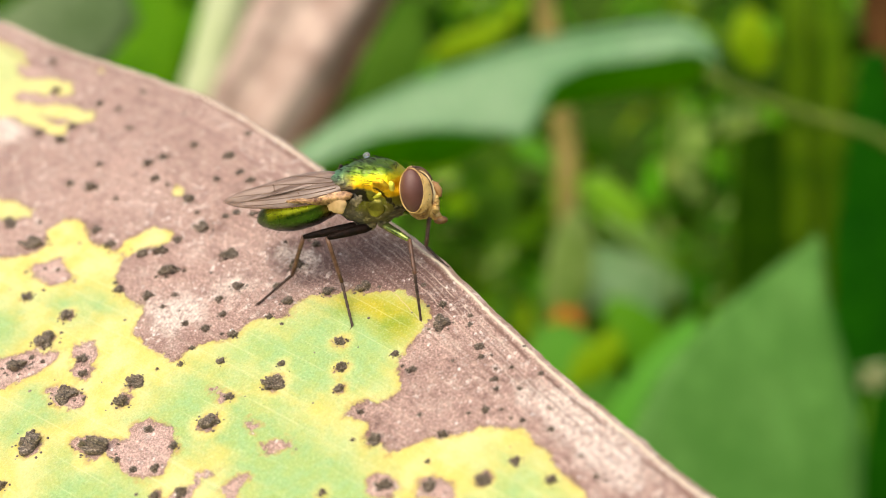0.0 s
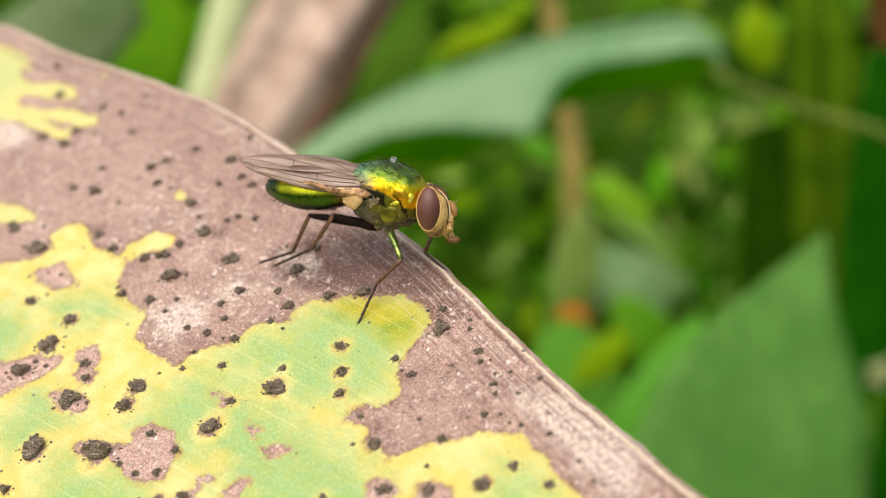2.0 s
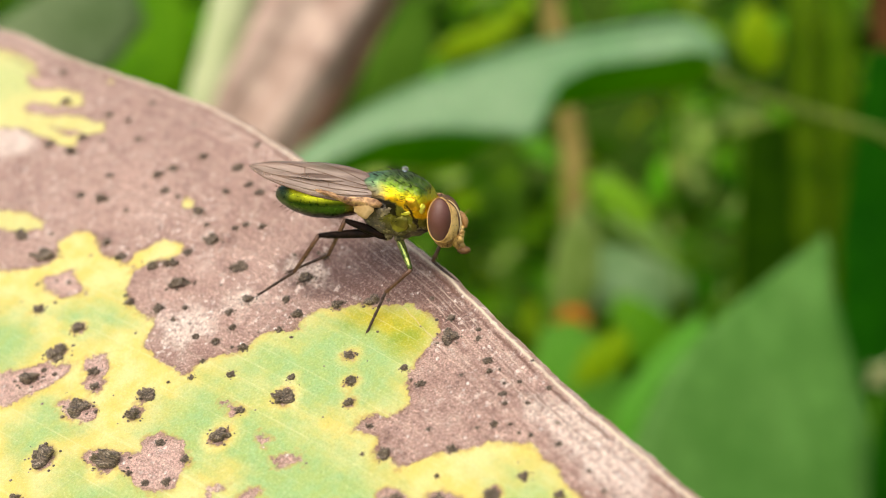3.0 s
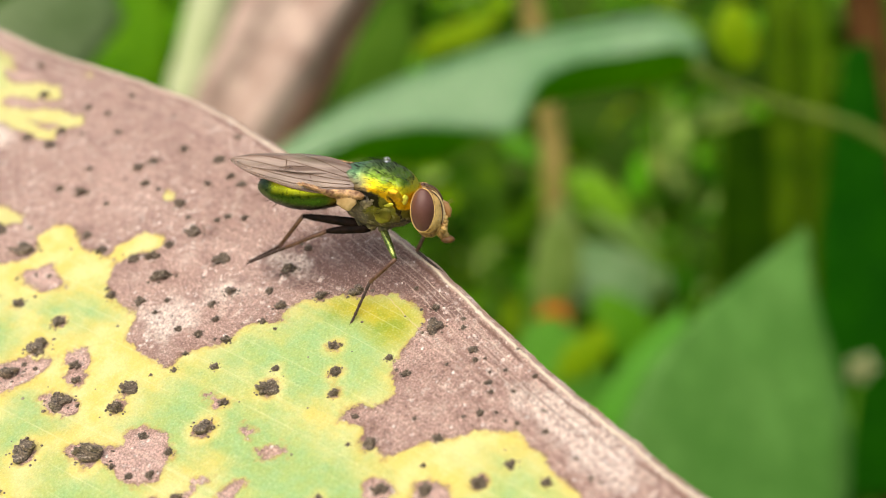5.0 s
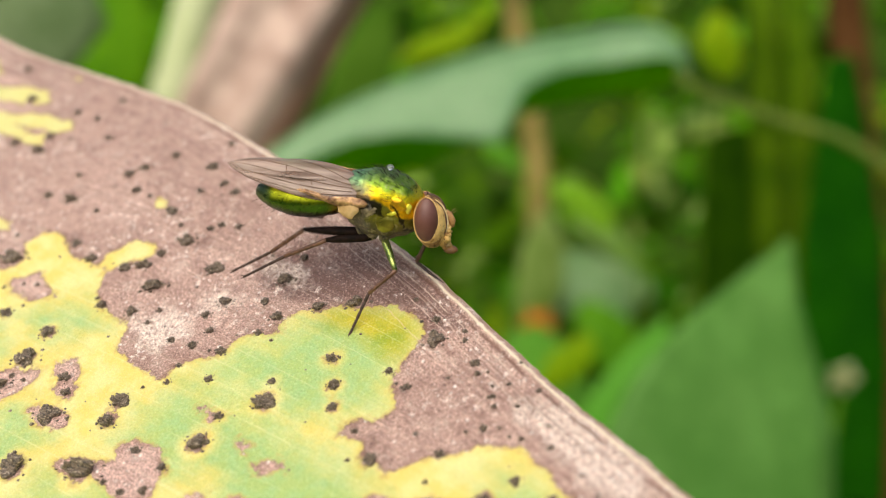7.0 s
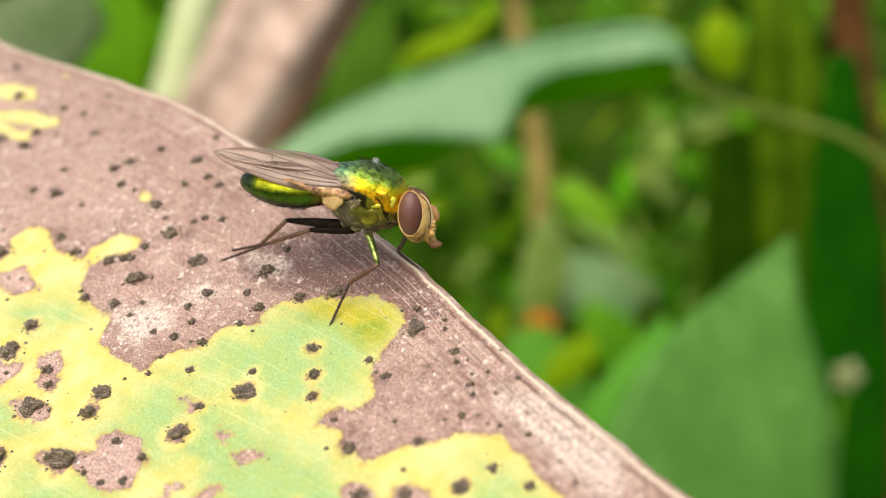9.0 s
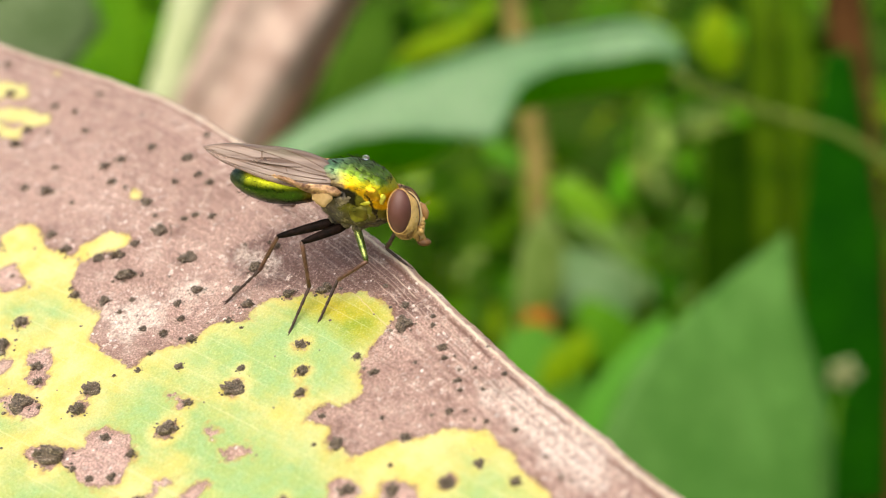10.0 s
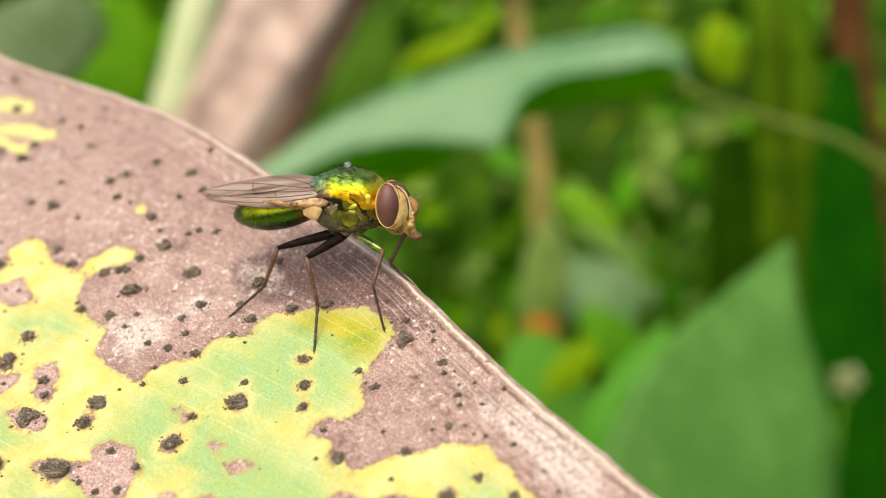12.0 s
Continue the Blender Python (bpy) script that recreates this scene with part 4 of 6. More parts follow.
def wing_mesh(side):
    """A folded wing, hinge at the origin, its leading edge outwards (side -1 or 1)."""
    bm = bmesh.new()
    n, w = 40, 12
    grid, lines = [], []

    def spot(u, v):
        lead = (0.72 if side < 0 else 0.25) * math.sin(math.pi * min(0.6, u) ** 0.8) + 0.10
        trail = 1.56 * max(0.0, math.sin(math.pi * min(0.62, 0.06 + u * 0.9) ** 0.72)) ** 0.8
        tip = max(0.0004, 1 - ((u - 0.5) / 0.5) ** 2) ** 0.75 if u > 0.5 else 1.0
        y = (lead * (1 - v) - trail * v) * tip
        x = -6.2 * u
        z = 0.25 * math.sin(math.pi * v) - 0.42 * (1 - v) ** 2 * (1 - 0.6 * u) + 0.05 * math.sin(9 * v + 3 * u)
        z *= tip ** 0.7
        return Vector((x, side * y, z))

    for i in range(n + 1):
        grid.append([spot(i / n, j / w) * MM for j in range(w + 1)])
    if side < 0:
        grid = [row[::-1] for row in grid]
    sheet(bm, grid, 0.012 * MM)
    veins = []
    for va, vb, u0, u1, r in ((0.0, 0.0, 0.0, 0.9, 0.045), (0.12, 0.06, 0.02, 0.8, 0.022), (0.2, 0.2, 0.05, 0.97, 0.019), (0.3, 0.42, 0.05, 0.98, 0.019),
                              (0.42, 0.66, 0.08, 0.9, 0.017), (0.55, 0.9, 0.1, 0.62, 0.015)):
        veins.append(bmesh.new())
        tube(veins[-1], [spot(u0 + (u1 - u0) * k / 14, va + (vb - va) * k / 14) + Vector((0, 0, 0.012)) for k in range(15)], [r * (1 - 0.5 * k / 14) for k in range(15)], 6)
    for u, va, vb in ((0.34, 0.25, 0.36), (0.55, 0.36, 0.60)):
        veins.append(bmesh.new())
        tube(veins[-1], [spot(u + 0.03 * k / 4, va + (vb - va) * k / 4) + Vector((0, 0, 0.012)) for k in range(5)], 0.02, 6)
    return bm, veins


HEAD = pose(2.0 * MM, -0.8 * MM, -0.14 * MM) @ pose(0, 0, 0, -14, 0, 13) @ pose(-2.1 * MM, 0.8 * MM, 0)


def greenbottle():
    fly = thing("fly", LEAF, "metallic green and gold fly with red-brown eyes standing on the leaf", "fly")
    # thorax
    bm = bmesh.new()
    ellipsoid(bm, (0, 0, 0), (1.8, 1.40, 1.38), seg=64, rings=44,
              shape=lambda v: ((1.17 if v.z < 0 else 1.0) ** (v.z * v.z)) * (abs(v.x) ** 2.5 + abs(v.y) ** 2.5 + abs(v.z) ** 2.5) ** -0.4 - 0.02 - 0.22 * max(0, v.x) * max(0, v.z) + 0.05 * noise.noise(v * 2.3) + (0.09 * noise.noise(v * 5) if v.z < 0.15 else 0.02 * noise.noise(v * 8)) - 0.05 * math.exp(-((v.x + 0.05) / 0.06) ** 2) * max(0, v.z) - (0.10 if v.x < -0.7 and v.z > 0.2 else 0) * abs(v.x))
    thorax = part("thorax", bm, M_THORAX, fly)
    bm = bmesh.new()
    ellipsoid(bm, (-1.10, 0, 0.62), (1.10, 1.06, 0.56), Matrix.Rotation(radians(-10), 3, "Y"), 40, 26, lambda v: 1 + 0.06 * noise.noise(v * 3))
    part("scutellum", bm, M_THORAX, thorax, "teal green rear shield")
    for s in (-1, 1):
        for c, r, mat, tilt, word in (((0.74, 1.17 * s, 0.40), (0.40, 0.14, 0.32), M_GOLD, 40, "gold shoulder plate"), ((1.14, 1.02 * s, 0.20), (0.19, 0.14, 0.32), M_LIME, 22, "lime yellow side plate"),
                                ((0.50, 1.29 * s, 0.02), (0.26, 0.08, 0.11), M_LIME, -14, "")):
            bm = bmesh.new()
            ellipsoid(bm, c, r, Matrix.Rotation(radians(tilt), 3, "Y"), 20, 14, lambda v: 1 + 0.22 * noise.noise(v * 2.2 + Vector(c)))
            part("side_plate", bm, mat, thorax, word)
        for c, r, tilt in (((0.30, 1.26 * s, -0.52), (0.46, 0.15, 0.44), 12),):
            bm = bmesh.new()
            ellipsoid(bm, c, r, Matrix.Rotation(radians(tilt), 3, "Y"), 24, 16, lambda v: 1 + 0.16 * noise.noise(v * 2.0 + Vector(c)))
            part("flank_plate", bm, M_FLANK, thorax, "olive flank plate")
        bm = bmesh.new()
        ellipsoid(bm, (-0.48, 1.22 * s, -0.02), (0.38, 0.22, 0.38), None, 24, 16, shape=lambda v: 1 + 0.3 * noise.noise(v * 3) + 0.14 * noise.noise(v * 9))
        part("wing_hinge", bm, M_COXA, thorax, "black wing hinge")
    # bristles on the back
    pick = random.Random(11)
    bm = bmesh.new()
    for k in range(340):
        a, b = pick.uniform(-1.0, 1.0), pick.uniform(-1.3, 1.3) if k < 260 else pick.uniform(1.3, 2.5) * pick.choice((-1, 1))
        base = Vector((1.75 * math.sin(a) * 0.98, 1.42 * math.sin(b) * math.cos(a), 1.38 * math.cos(a) * math.cos(b)))
        out = Vector((base.x / 3.06, base.y / 2.0, base.z / 1.9)).normalized()
        ln = pick.uniform(0.2, 0.48) if k < 260 else pick.uniform(0.12, 0.3)
        end = base + out * ln * 0.42 + Vector((-ln * 0.9, 0, 0))
        tube(bm, [base * 0.97, (base + end) / 2 + out * 0.06, end], [0.012, 0.009, 0.003], 4, False)
    tagged(part("bristle", bm, M_HAIR, thorax), kind="stuff")
    bm = bmesh.new()
    ellipsoid(bm, (0.05, 0.25, 1.50), (0.17, 0.16, 0.14), None, 18, 12, lambda v: 1 + 0.15 * noise.noise(v * 2))
    part("droplet", bm, M_WATER, thorax, "clear water droplet on the back")
    # abdomen, with the seams of its segments
    bm = bmesh.new()

    def belly(v):
        seam = sum(math.exp(-((v.x - k) / 0.03) ** 2) for k in (-0.45, 0.0, 0.45))
        return 1 - 0.025 * seam + 0.015 * noise.noise(v * 3)
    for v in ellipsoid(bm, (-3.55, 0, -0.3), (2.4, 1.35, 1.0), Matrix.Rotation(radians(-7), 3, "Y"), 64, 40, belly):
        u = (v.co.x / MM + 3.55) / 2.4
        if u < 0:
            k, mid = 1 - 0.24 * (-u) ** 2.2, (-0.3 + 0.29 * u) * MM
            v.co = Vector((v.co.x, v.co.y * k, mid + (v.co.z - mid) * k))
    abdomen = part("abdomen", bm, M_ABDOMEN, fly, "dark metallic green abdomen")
    bm = bmesh.new()
    for _ in range(110):
        u, a = pick.uniform(-0.95, 0.4), pick.uniform(0, 2 * math.pi)
        r = (1 - u * u) ** 0.5
        base = Vector((-3.55 + 2.4 * u, 1.33 * r * math.cos(a), -0.3 + 0.98 * r * math.sin(a) + 0.29 * u))
        out = Vector((0.2 * u, math.cos(a), math.sin(a))).normalized()
        ln = pick.uniform(0.12, 0.3)
        tube(bm, [base - out * 0.03, base + out * ln * 0.5 + Vector((-ln * 0.8, 0, 0))], [0.012, 0.003], 4, False)
    tagged(part("hair", bm, M_HAIR, abdomen), kind="stuff")
    # head
    tilt = Matrix.Rotation(radians(8), 3, "Y")
    bm = bmesh.new()
    ellipsoid(bm, (2.28, 0, -0.28), (0.80, 1.15, 1.20), tilt, 48, 32, lambda v: 1 - 0.12 * max(0, -v.x) + 0.10 * max(0, v.x) * max(0, -v.z) + 0.03 * noise.noise(v * 4))
    head = part("head", bm, M_FACE, fly, "straw yellow head")
    head.matrix_basis = HEAD
    for s in (-1, 1):
        turn = Matrix.Rotation(radians(10), 3, "Y") @ Matrix.Rotation(radians(10 * s), 3, "Z")
        bm = bmesh.new()
        ellipsoid(bm, (2.13, 0.82 * s, -0.04), (0.555, 0.52, 1.0), turn, 48, 32)
        part("compound_eye", bm, M_EYE, head, "matt red-brown compound eye")
        bm = bmesh.new()
        ring = [Vector((2.13, 0.82 * s, -0.04)) + turn @ Vector((0.55 * math.cos(a), 0.14 * s, 0.99 * math.sin(a))) for a in (2 * math.pi * k / 40 for k in range(41))]
        tube(bm, ring, 0.030, 8, False)
        part("eye_rim", bm, M_FACE, head)
        bm = bmesh.new()
        tube(bm, [(2.96, 0.18 * s, 0.10), (3.14, 0.20 * s, -0.12), (3.24, 0.22 * s, -0.40), (3.22, 0.22 * s, -0.66)], [0.10, 0.17, 0.18, 0.09], 12)
        tube(bm, [(3.14, 0.2 * s, -0.2), (3.35, 0.3 * s, 0.0), (3.55, 0.42 * s, 0.08)], [0.02, 0.014, 0.006], 5)
        part("antenna", bm, M_MOUTH, head)
        for k in range(3):
            bm = bmesh.new()
            y = 0.10 + 0.17 * k
            flat = (1 - (y / 1.15) ** 2) ** 0.5
            line = [tilt @ Vector((0.82 * flat * math.sin(a), 0, 1.23 * flat * math.cos(a))) + Vector((2.28, s * y, -0.28)) for a in (-0.25 + 0.17 * q for q in range(9))]
            tube(bm, line, [0.012, 0.018, 0.022, 0.024, 0.025, 0.025, 0.022, 0.018, 0.012], 6)
            part("frons_stripe", bm, M_STRIPE, head)
        for y, a0, a1, r, mat, word in ((0.60, 0.15, 2.1, 0.032, M_STRIPE, "cheek_groove"), (0.50, 0.3, 2.3, 0.05, M_CREAM, "cheek_ridge"), (0.26, 1.1, 2.2, 0.05, M_CREAM, "cheek_ridge")):
            bm = bmesh.new()
            flat = (1 - (y / 1.15) ** 2) ** 0.5
            line = [tilt @ Vector((0.82 * flat * math.sin(a), 0, 1.22 * flat * math.cos(a))) + Vector((2.28, s * (y + 0.03 * math.sin(5 * a)), -0.28)) for a in (a0 + (a1 - a0) * q / 12 for q in range(13))]
            tube(bm, line, [r * (0.35 + 0.65 * math.sin(math.pi * (q + 0.5) / 13)) * (1 + 0.25 * noise.noise((q * 0.9, y, 0))) for q in range(13)], 8)
            part(word, bm, mat, head)
    bm = bmesh.new()
    ellipsoid(bm, (2.74, 0, -1.12), (0.34, 0.52, 0.36), None, 22, 16, lambda v: 1 + 0.2 * noise.noise(v * 3))
    tube(bm, [(2.72, 0, -1.2), (2.84, 0, -1.45), (2.94, 0, -1.66)], [0.30, 0.25, 0.22], 14)
    part("snout", bm, M_FACE, head)
    for s in (-1, 1):
        for k in range(4):
            bm = bmesh.new()
            ellipsoid(bm, (3.0 - 0.03 * k, (0.32 + 0.05 * k) * s, -0.66 - 0.14 * k), (0.19, 0.18, 0.13), Matrix.Rotation(radians(20 * k - 20), 3, "Y"), 14, 10, lambda v: 1 + 0.45 * noise.noise(v * 2.5 + Vector((k, s, 0))))
            part("face_ridge", bm, M_FACE, head)
    bm = bmesh.new()
    ellipsoid(bm, (3.0, 0, -1.70), (0.33, 0.32, 0.19), Matrix.Rotation(radians(12), 3, "Y"), 18, 12, lambda v: 1 + 0.12 * noise.noise(v * 4))
    part("lip", bm, M_LIP, head, "amber mouthparts with blunt lips")
    bm = bmesh.new()
    for _ in range(90):
        a = pick.uniform(0, 2 * math.pi)
        base = Vector((2.5 + pick.uniform(-0.5, 0.35), math.cos(a) * 0.9, -0.3 + 1.25 * math.sin(a)))
        out = Vector((pick.uniform(-0.3, 0.7), math.cos(a), math.sin(a))).normalized()
        tube(bm, [base, base + out * pick.uniform(0.1, 0.24)], [0.012, 0.003], 4, False)
    tagged(part("bristle", bm, M_HAIR, head), kind="stuff")
    # wings, calypters
    for s in (-1, 1):
        skin, veins = wing_mesh(s)
        wing = part("wing", skin, M_WING, fly, "smoky translucent wing folded over the back")
        wing.matrix_basis = pose(-1.0 * MM, 1.12 * s * MM, (0.72 if s < 0 else 0.5) * MM, -14 * s, 0, -7 if s < 0 else 12)
        for line in veins:
            part("vein", line, M_VEIN, wing)
        bm = bmesh.new()
        rows = []
        for i in range(17):
            u = i / 16
            wide = 0.29 * (1 - 0.97 * u) ** 0.8 * min(1, 0.45 + 6 * u)
            mid = Vector((-0.62 - 2.9 * u, s * (1.32 + 0.30 * math.sin(2.4 * u)), 0.20 + 0.36 * u + 0.03 * math.sin(9 * u)))
            rows.append([(mid + Vector((0.15 * v, s * 0.10 * (1 - v * v), wide * v + 0.05 * math.sin(9 * u + 5 * v) + 0.05 * noise.noise((7 * u, 3 * v, 2.0))))) * MM for v in (-1, -0.6, -0.2, 0.2, 0.6, 1)])
        sheet(bm, rows if s > 0 else [r[::-1] for r in rows], 0.05 * MM)
        part("wing_base", bm, M_ORANGE, fly, "amber wing base")
        bm = bmesh.new()
        ellipsoid(bm, (-1.38, 1.42 * s, -0.02), (0.46, 0.15, 0.42), Matrix.Rotation(radians(-12), 3, "Y"), 26, 18, lambda v: 1 + 0.18 * noise.noise(v * 2.4) + 0.22 * max(0, -v.z) * max(0, 1 - 9 * (v.x - 0.1) ** 2))
        part("calypter", bm, M_CALYPTER, fly, "cream waxy scale under the wing base")
    legs = {}
    for name, (hip, lf, lt, ls) in LEGS.items():
        front = "front" in name
        bm = bmesh.new()
        ellipsoid(bm, (hip[0], hip[1] * 0.98, hip[2] + 0.22), (0.28, 0.24, 0.42), None, 20, 14, lambda v: 1 + 0.22 * noise.noise(v * 2.5 + Vector(hip)))
        part("coxa", bm, M_COXA, thorax, "cream-dusted dark leg base")
        bm = bmesh.new()
        tube(bm, [(0, 0, 0), (0, 0, -0.15 * lf), (0, 0, -0.5 * lf), (0, 0, -0.85 * lf), (0, 0, -lf)], [0.17, 0.23, 0.205, 0.15, 0.10] if not front else [0.15, 0.19, 0.17, 0.13, 0.09], 12)
        femur = part("leg", bm, M_GREENLEG if front else M_LEG, fly, "green shining thigh" if front else "dark brown jointed leg")
        bm = bmesh.new()
        tube(bm, [(0, 0, 0.04), (0, 0, -0.2 * lt), (0, 0, -0.8 * lt), (0, 0, -lt)], [0.10, 0.105, 0.095, 0.10], 10)
        for k in range(14):
            u, a = pick.uniform(0.1, 0.95), pick.uniform(0, 6.28)
            b = Vector((0.09 * math.cos(a), 0.09 * math.sin(a), -u * lt))
            tube(bm, [b, b + Vector((0.16 * math.cos(a), 0.16 * math.sin(a), -0.14))], [0.014, 0.003], 4, False)
        tibia = part("tibia", bm, M_SHIN, femur, "brown bristly shin")
        bm = bmesh.new()
        for k in range(5):
            u0, u1 = k / 5, (k + 1) / 5
            tube(bm, [(0, 0, -ls * u0), (0, 0, -ls * (u0 + 0.03)), (0, 0, -ls * (u1 - 0.02)), (0, 0, -ls * u1)], [0.05, 0.072 - 0.004 * k, 0.082 - 0.004 * k, 0.05], 8)
        for s in (-1, 1):
            tube(bm, [(0, 0.03 * s, -ls * 0.97), (0.04, 0.09 * s, -ls * 1.03), (0.1, 0.12 * s, -ls * 1.05)], [0.03, 0.022, 0.006], 5)
        tarsus = part("tarsus", bm, M_TARSUS, femur, "five-jointed dark foot")
        legs[name] = (femur, tibia, tarsus)
    return fly, head, legs


# seconds; x, y, height over the leaf in millimetres; yaw, pitch, roll
BODY = [
    (0, 1.22, 2.89, 3.81, -3.9, 3.0, -22.7),
    (0.2, 1.23, 2.92, 3.83, -4.8, 2.0, -22.7),
    (0.5, 1.29, 3.05, 3.91, -10.0, -4.0, -22.3),
    (0.8, 1.92, 2.93, 3.74, -10.9, -11.7, -23.4),
    (1, 1.95, 2.92, 3.73, -11.0, -12.1, -23.5),
    (1.5, 1.93, 2.92, 3.76, -11.4, -13.2, -22.9),
    (2, 1.98, 2.90, 3.70, -11.6, -13.5, -23.5),
    (2.5, 1.93, 2.89, 3.72, -10.9, -13.1, -22.9),
    (3, 2.09, 2.86, 3.70, -11.9, -14.9, -23.2),
    (5, 2.04, 2.87, 3.64, -11.7, -14.4, -20.4),
    (5.5, 2.13, 2.86, 3.70, -11.8, -14.6, -20.9),
    (6, 2.12, 2.83, 3.63, -11.7, -15.1, -20.9),
    (6.5, 2.08, 2.83, 3.70, -11.6, -15.3, -20.8),
    (7, 2.17, 2.81, 3.72, -11.6, -15.8, -20.4),
    (7.5, 2.16, 2.80, 3.61, -11.8, -16.0, -20.4),
    (9.5, 2.40, 2.62, 3.61, -12.4, -18.1, -22.9),
    (10, 2.42, 2.63, 3.60, -12.7, -18.5, -22.5),
    (10.2, 2.28, 2.70, 3.66, -11.9, -16.6, -21.9),
    (10.5, 1.88, 2.93, 3.82, -9.6, -11.0, -20.3),
    (10.8, 1.94, 3.25, 3.79, -10.2, -1.7, -21.9),
    (11, 1.95, 3.27, 3.79, -10.2, -1.2, -22.0),
    (11.5, 1.89, 3.26, 3.72, -10.4, -0.8, -23.2),
    (12, 1.93, 3.27, 3.75, -10.4, -1.0, -23.1),
]
# seconds; ankle x, y, height; toe x, y, height
STEPS = {}
STEPS["near_front"] = [
    (0, 2.72, -0.90, 1.65, 2.60, -2.16, 0.00, 1, -0.3, -0.1),
    (0.15, 2.63, -0.69, 1.65, 2.60, -1.92, 0.00, 1, -0.3, -0.1),
    (0.25, 2.20, -0.57, 1.60, 1.51, -1.59, 0.40, 1, -0.3, -0.1),
    (0.4, 0.30, 0.00, 1.25, -0.36, -1.46, 0.00, 1, -0.5, 0.2),
    (1, 0.75, -0.10, 1.00, -0.36, -1.46, 0.00, 1, -0.5, 0.2),
    (10.1, 0.75, -0.10, 1.00, -0.36, -1.46, 0.00, 1, -0.5, 0.2),
    (10.2, 1.20, 0.20, 1.50, 0.80, -1.80, 0.40, 0.5, -0.7, 0.5),
    (10.3, 1.65, -0.40, 1.20, 1.72, -2.10, 0.00, 0.4, -0.7, 0.6),
    (10.55, 1.65, -0.40, 1.20, 1.72, -2.10, 0.00, 0.4, -0.7, 0.6),
    (10.75, 2.45, -0.35, 1.50, 2.60, -1.81, 0.00, 1, -0.3, -0.1),
    (12, 2.45, -0.35, 1.50, 2.60, -1.81, 0.00, 1, -0.3, -0.1),
]
STEPS["far_front"] = [
    (0, 2.83, 2.27, 0.20, 3.80, 0.95, -0.10, 0.3, 0.5, 1),
    (0.3, 2.83, 2.27, 0.20, 3.80, 0.95, -0.10, 0.3, 0.5, 1),
    (0.8, 2.78, 2.07, 0.30, 3.80, 0.95, -0.10, 0.3, 0.5, 1),
    (10.2, 2.78, 2.07, 0.30, 3.80, 0.95, -0.10, 0.3, 0.5, 1),
    (10.8, 2.87, 2.20, 0.20, 3.80, 0.95, -0.10, 0.3, 0.5, 1),
    (12, 2.87, 2.20, 0.20, 3.80, 0.95, -0.10, 0.3, 0.5, 1),
]
STEPS["near_middle"] = [
    (0, -1.00, 0.21, 0.80, -0.52, -2.20, 0.00, -0.5, -0.2, 1),
    (0.5, -0.90, 0.30, 0.80, -0.52, -2.20, 0.00, -0.5, -0.2, 1),
    (0.7, -1.72, 0.76, 2.10, -3.05, 0.66, 1.40, -0.4, -0.3, 1),
    (1.0, -2.19, 0.88, 2.10, -3.91, 0.78, 1.40, -0.4, -0.3, 1),
    (1.5, -2.51, 1.81, 2.10, -4.48, 1.97, 1.40, -0.4, -0.3, 1),
    (2.0, -2.22, 1.73, 2.10, -4.04, 1.87, 1.40, -0.4, -0.3, 1),
    (2.5, -3.02, 0.88, 2.10, -6.14, 1.09, 1.40, -0.4, -0.3, 1),
    (3.0, -1.81, 1.85, 2.10, -4.45, 1.71, 1.40, -0.4, -0.3, 1),
    (3.5, -2.51, 1.81, 2.10, -4.48, 1.97, 1.40, -0.4, -0.3, 1),
    (4.0, -2.22, 1.73, 2.10, -4.04, 1.87, 1.40, -0.4, -0.3, 1),
    (4.5, -1.81, 1.85, 2.10, -4.45, 1.71, 1.40, -0.4, -0.3, 1),
    (5.0, -3.10, 2.03, 2.10, -4.95, 2.27, 1.40, -0.4, -0.3, 1),
    (5.5, -3.11, 2.44, 2.10, -5.46, 2.25, 1.40, -0.4, -0.3, 1),
    (6.0, -3.13, 2.27, 2.10, -5.30, 3.00, 1.40, -0.4, -0.3, 1),
    (6.5, -2.07, 1.76, 2.10, -3.48, 1.83, 1.40, -0.4, -0.3, 1),
    (7.0, -3.22, 2.02, 2.10, -5.37, 1.81, 1.40, -0.4, -0.3, 1),
    (7.5, -3.04, 1.84, 2.10, -5.04, 1.44, 1.40, -0.4, -0.3, 1),
    (8.0, -2.07, 1.76, 2.10, -3.48, 1.83, 1.40, -0.4, -0.3, 1),
    (8.5, -3.22, 2.02, 2.10, -5.37, 1.81, 1.40, -0.4, -0.3, 1),
    (9.0, -3.13, 2.27, 2.10, -5.30, 3.00, 1.40, -0.4, -0.3, 1),
    (9.3, -2.60, 1.20, 1.80, -5.40, 2.10, 0.00, -0.62, -0.18, 0.77),
    (9.5, -2.11, 1.35, 1.40, -4.69, 1.34, 0.00, -0.62, -0.18, 0.77),
    (9.65, -1.50, 0.70, 1.50, -3.00, 0.30, 0.80, -0.4, -0.2, 1),
    (9.8, -0.81, -0.01, 0.80, -1.54, -0.86, 0.00, -0.5, -0.2, 1),
    (10.0, -0.66, -0.04, 0.80, -1.73, -1.86, 0.00, -0.5, -0.2, 1),
    (10.5, -0.33, 0.16, 0.80, -0.65, -2.31, 0.00, -0.5, -0.2, 1),
    (11.0, -0.31, -0.05, 0.80, -0.68, -2.29, 0.00, -0.5, -0.2, 1),
    (11.5, 0.02, 0.12, 0.80, -0.71, -2.34, 0.00, -0.5, -0.2, 1),
    (12, -0.36, -0.26, 0.80, -0.65, -2.30, 0.00, -0.5, -0.2, 1),
]
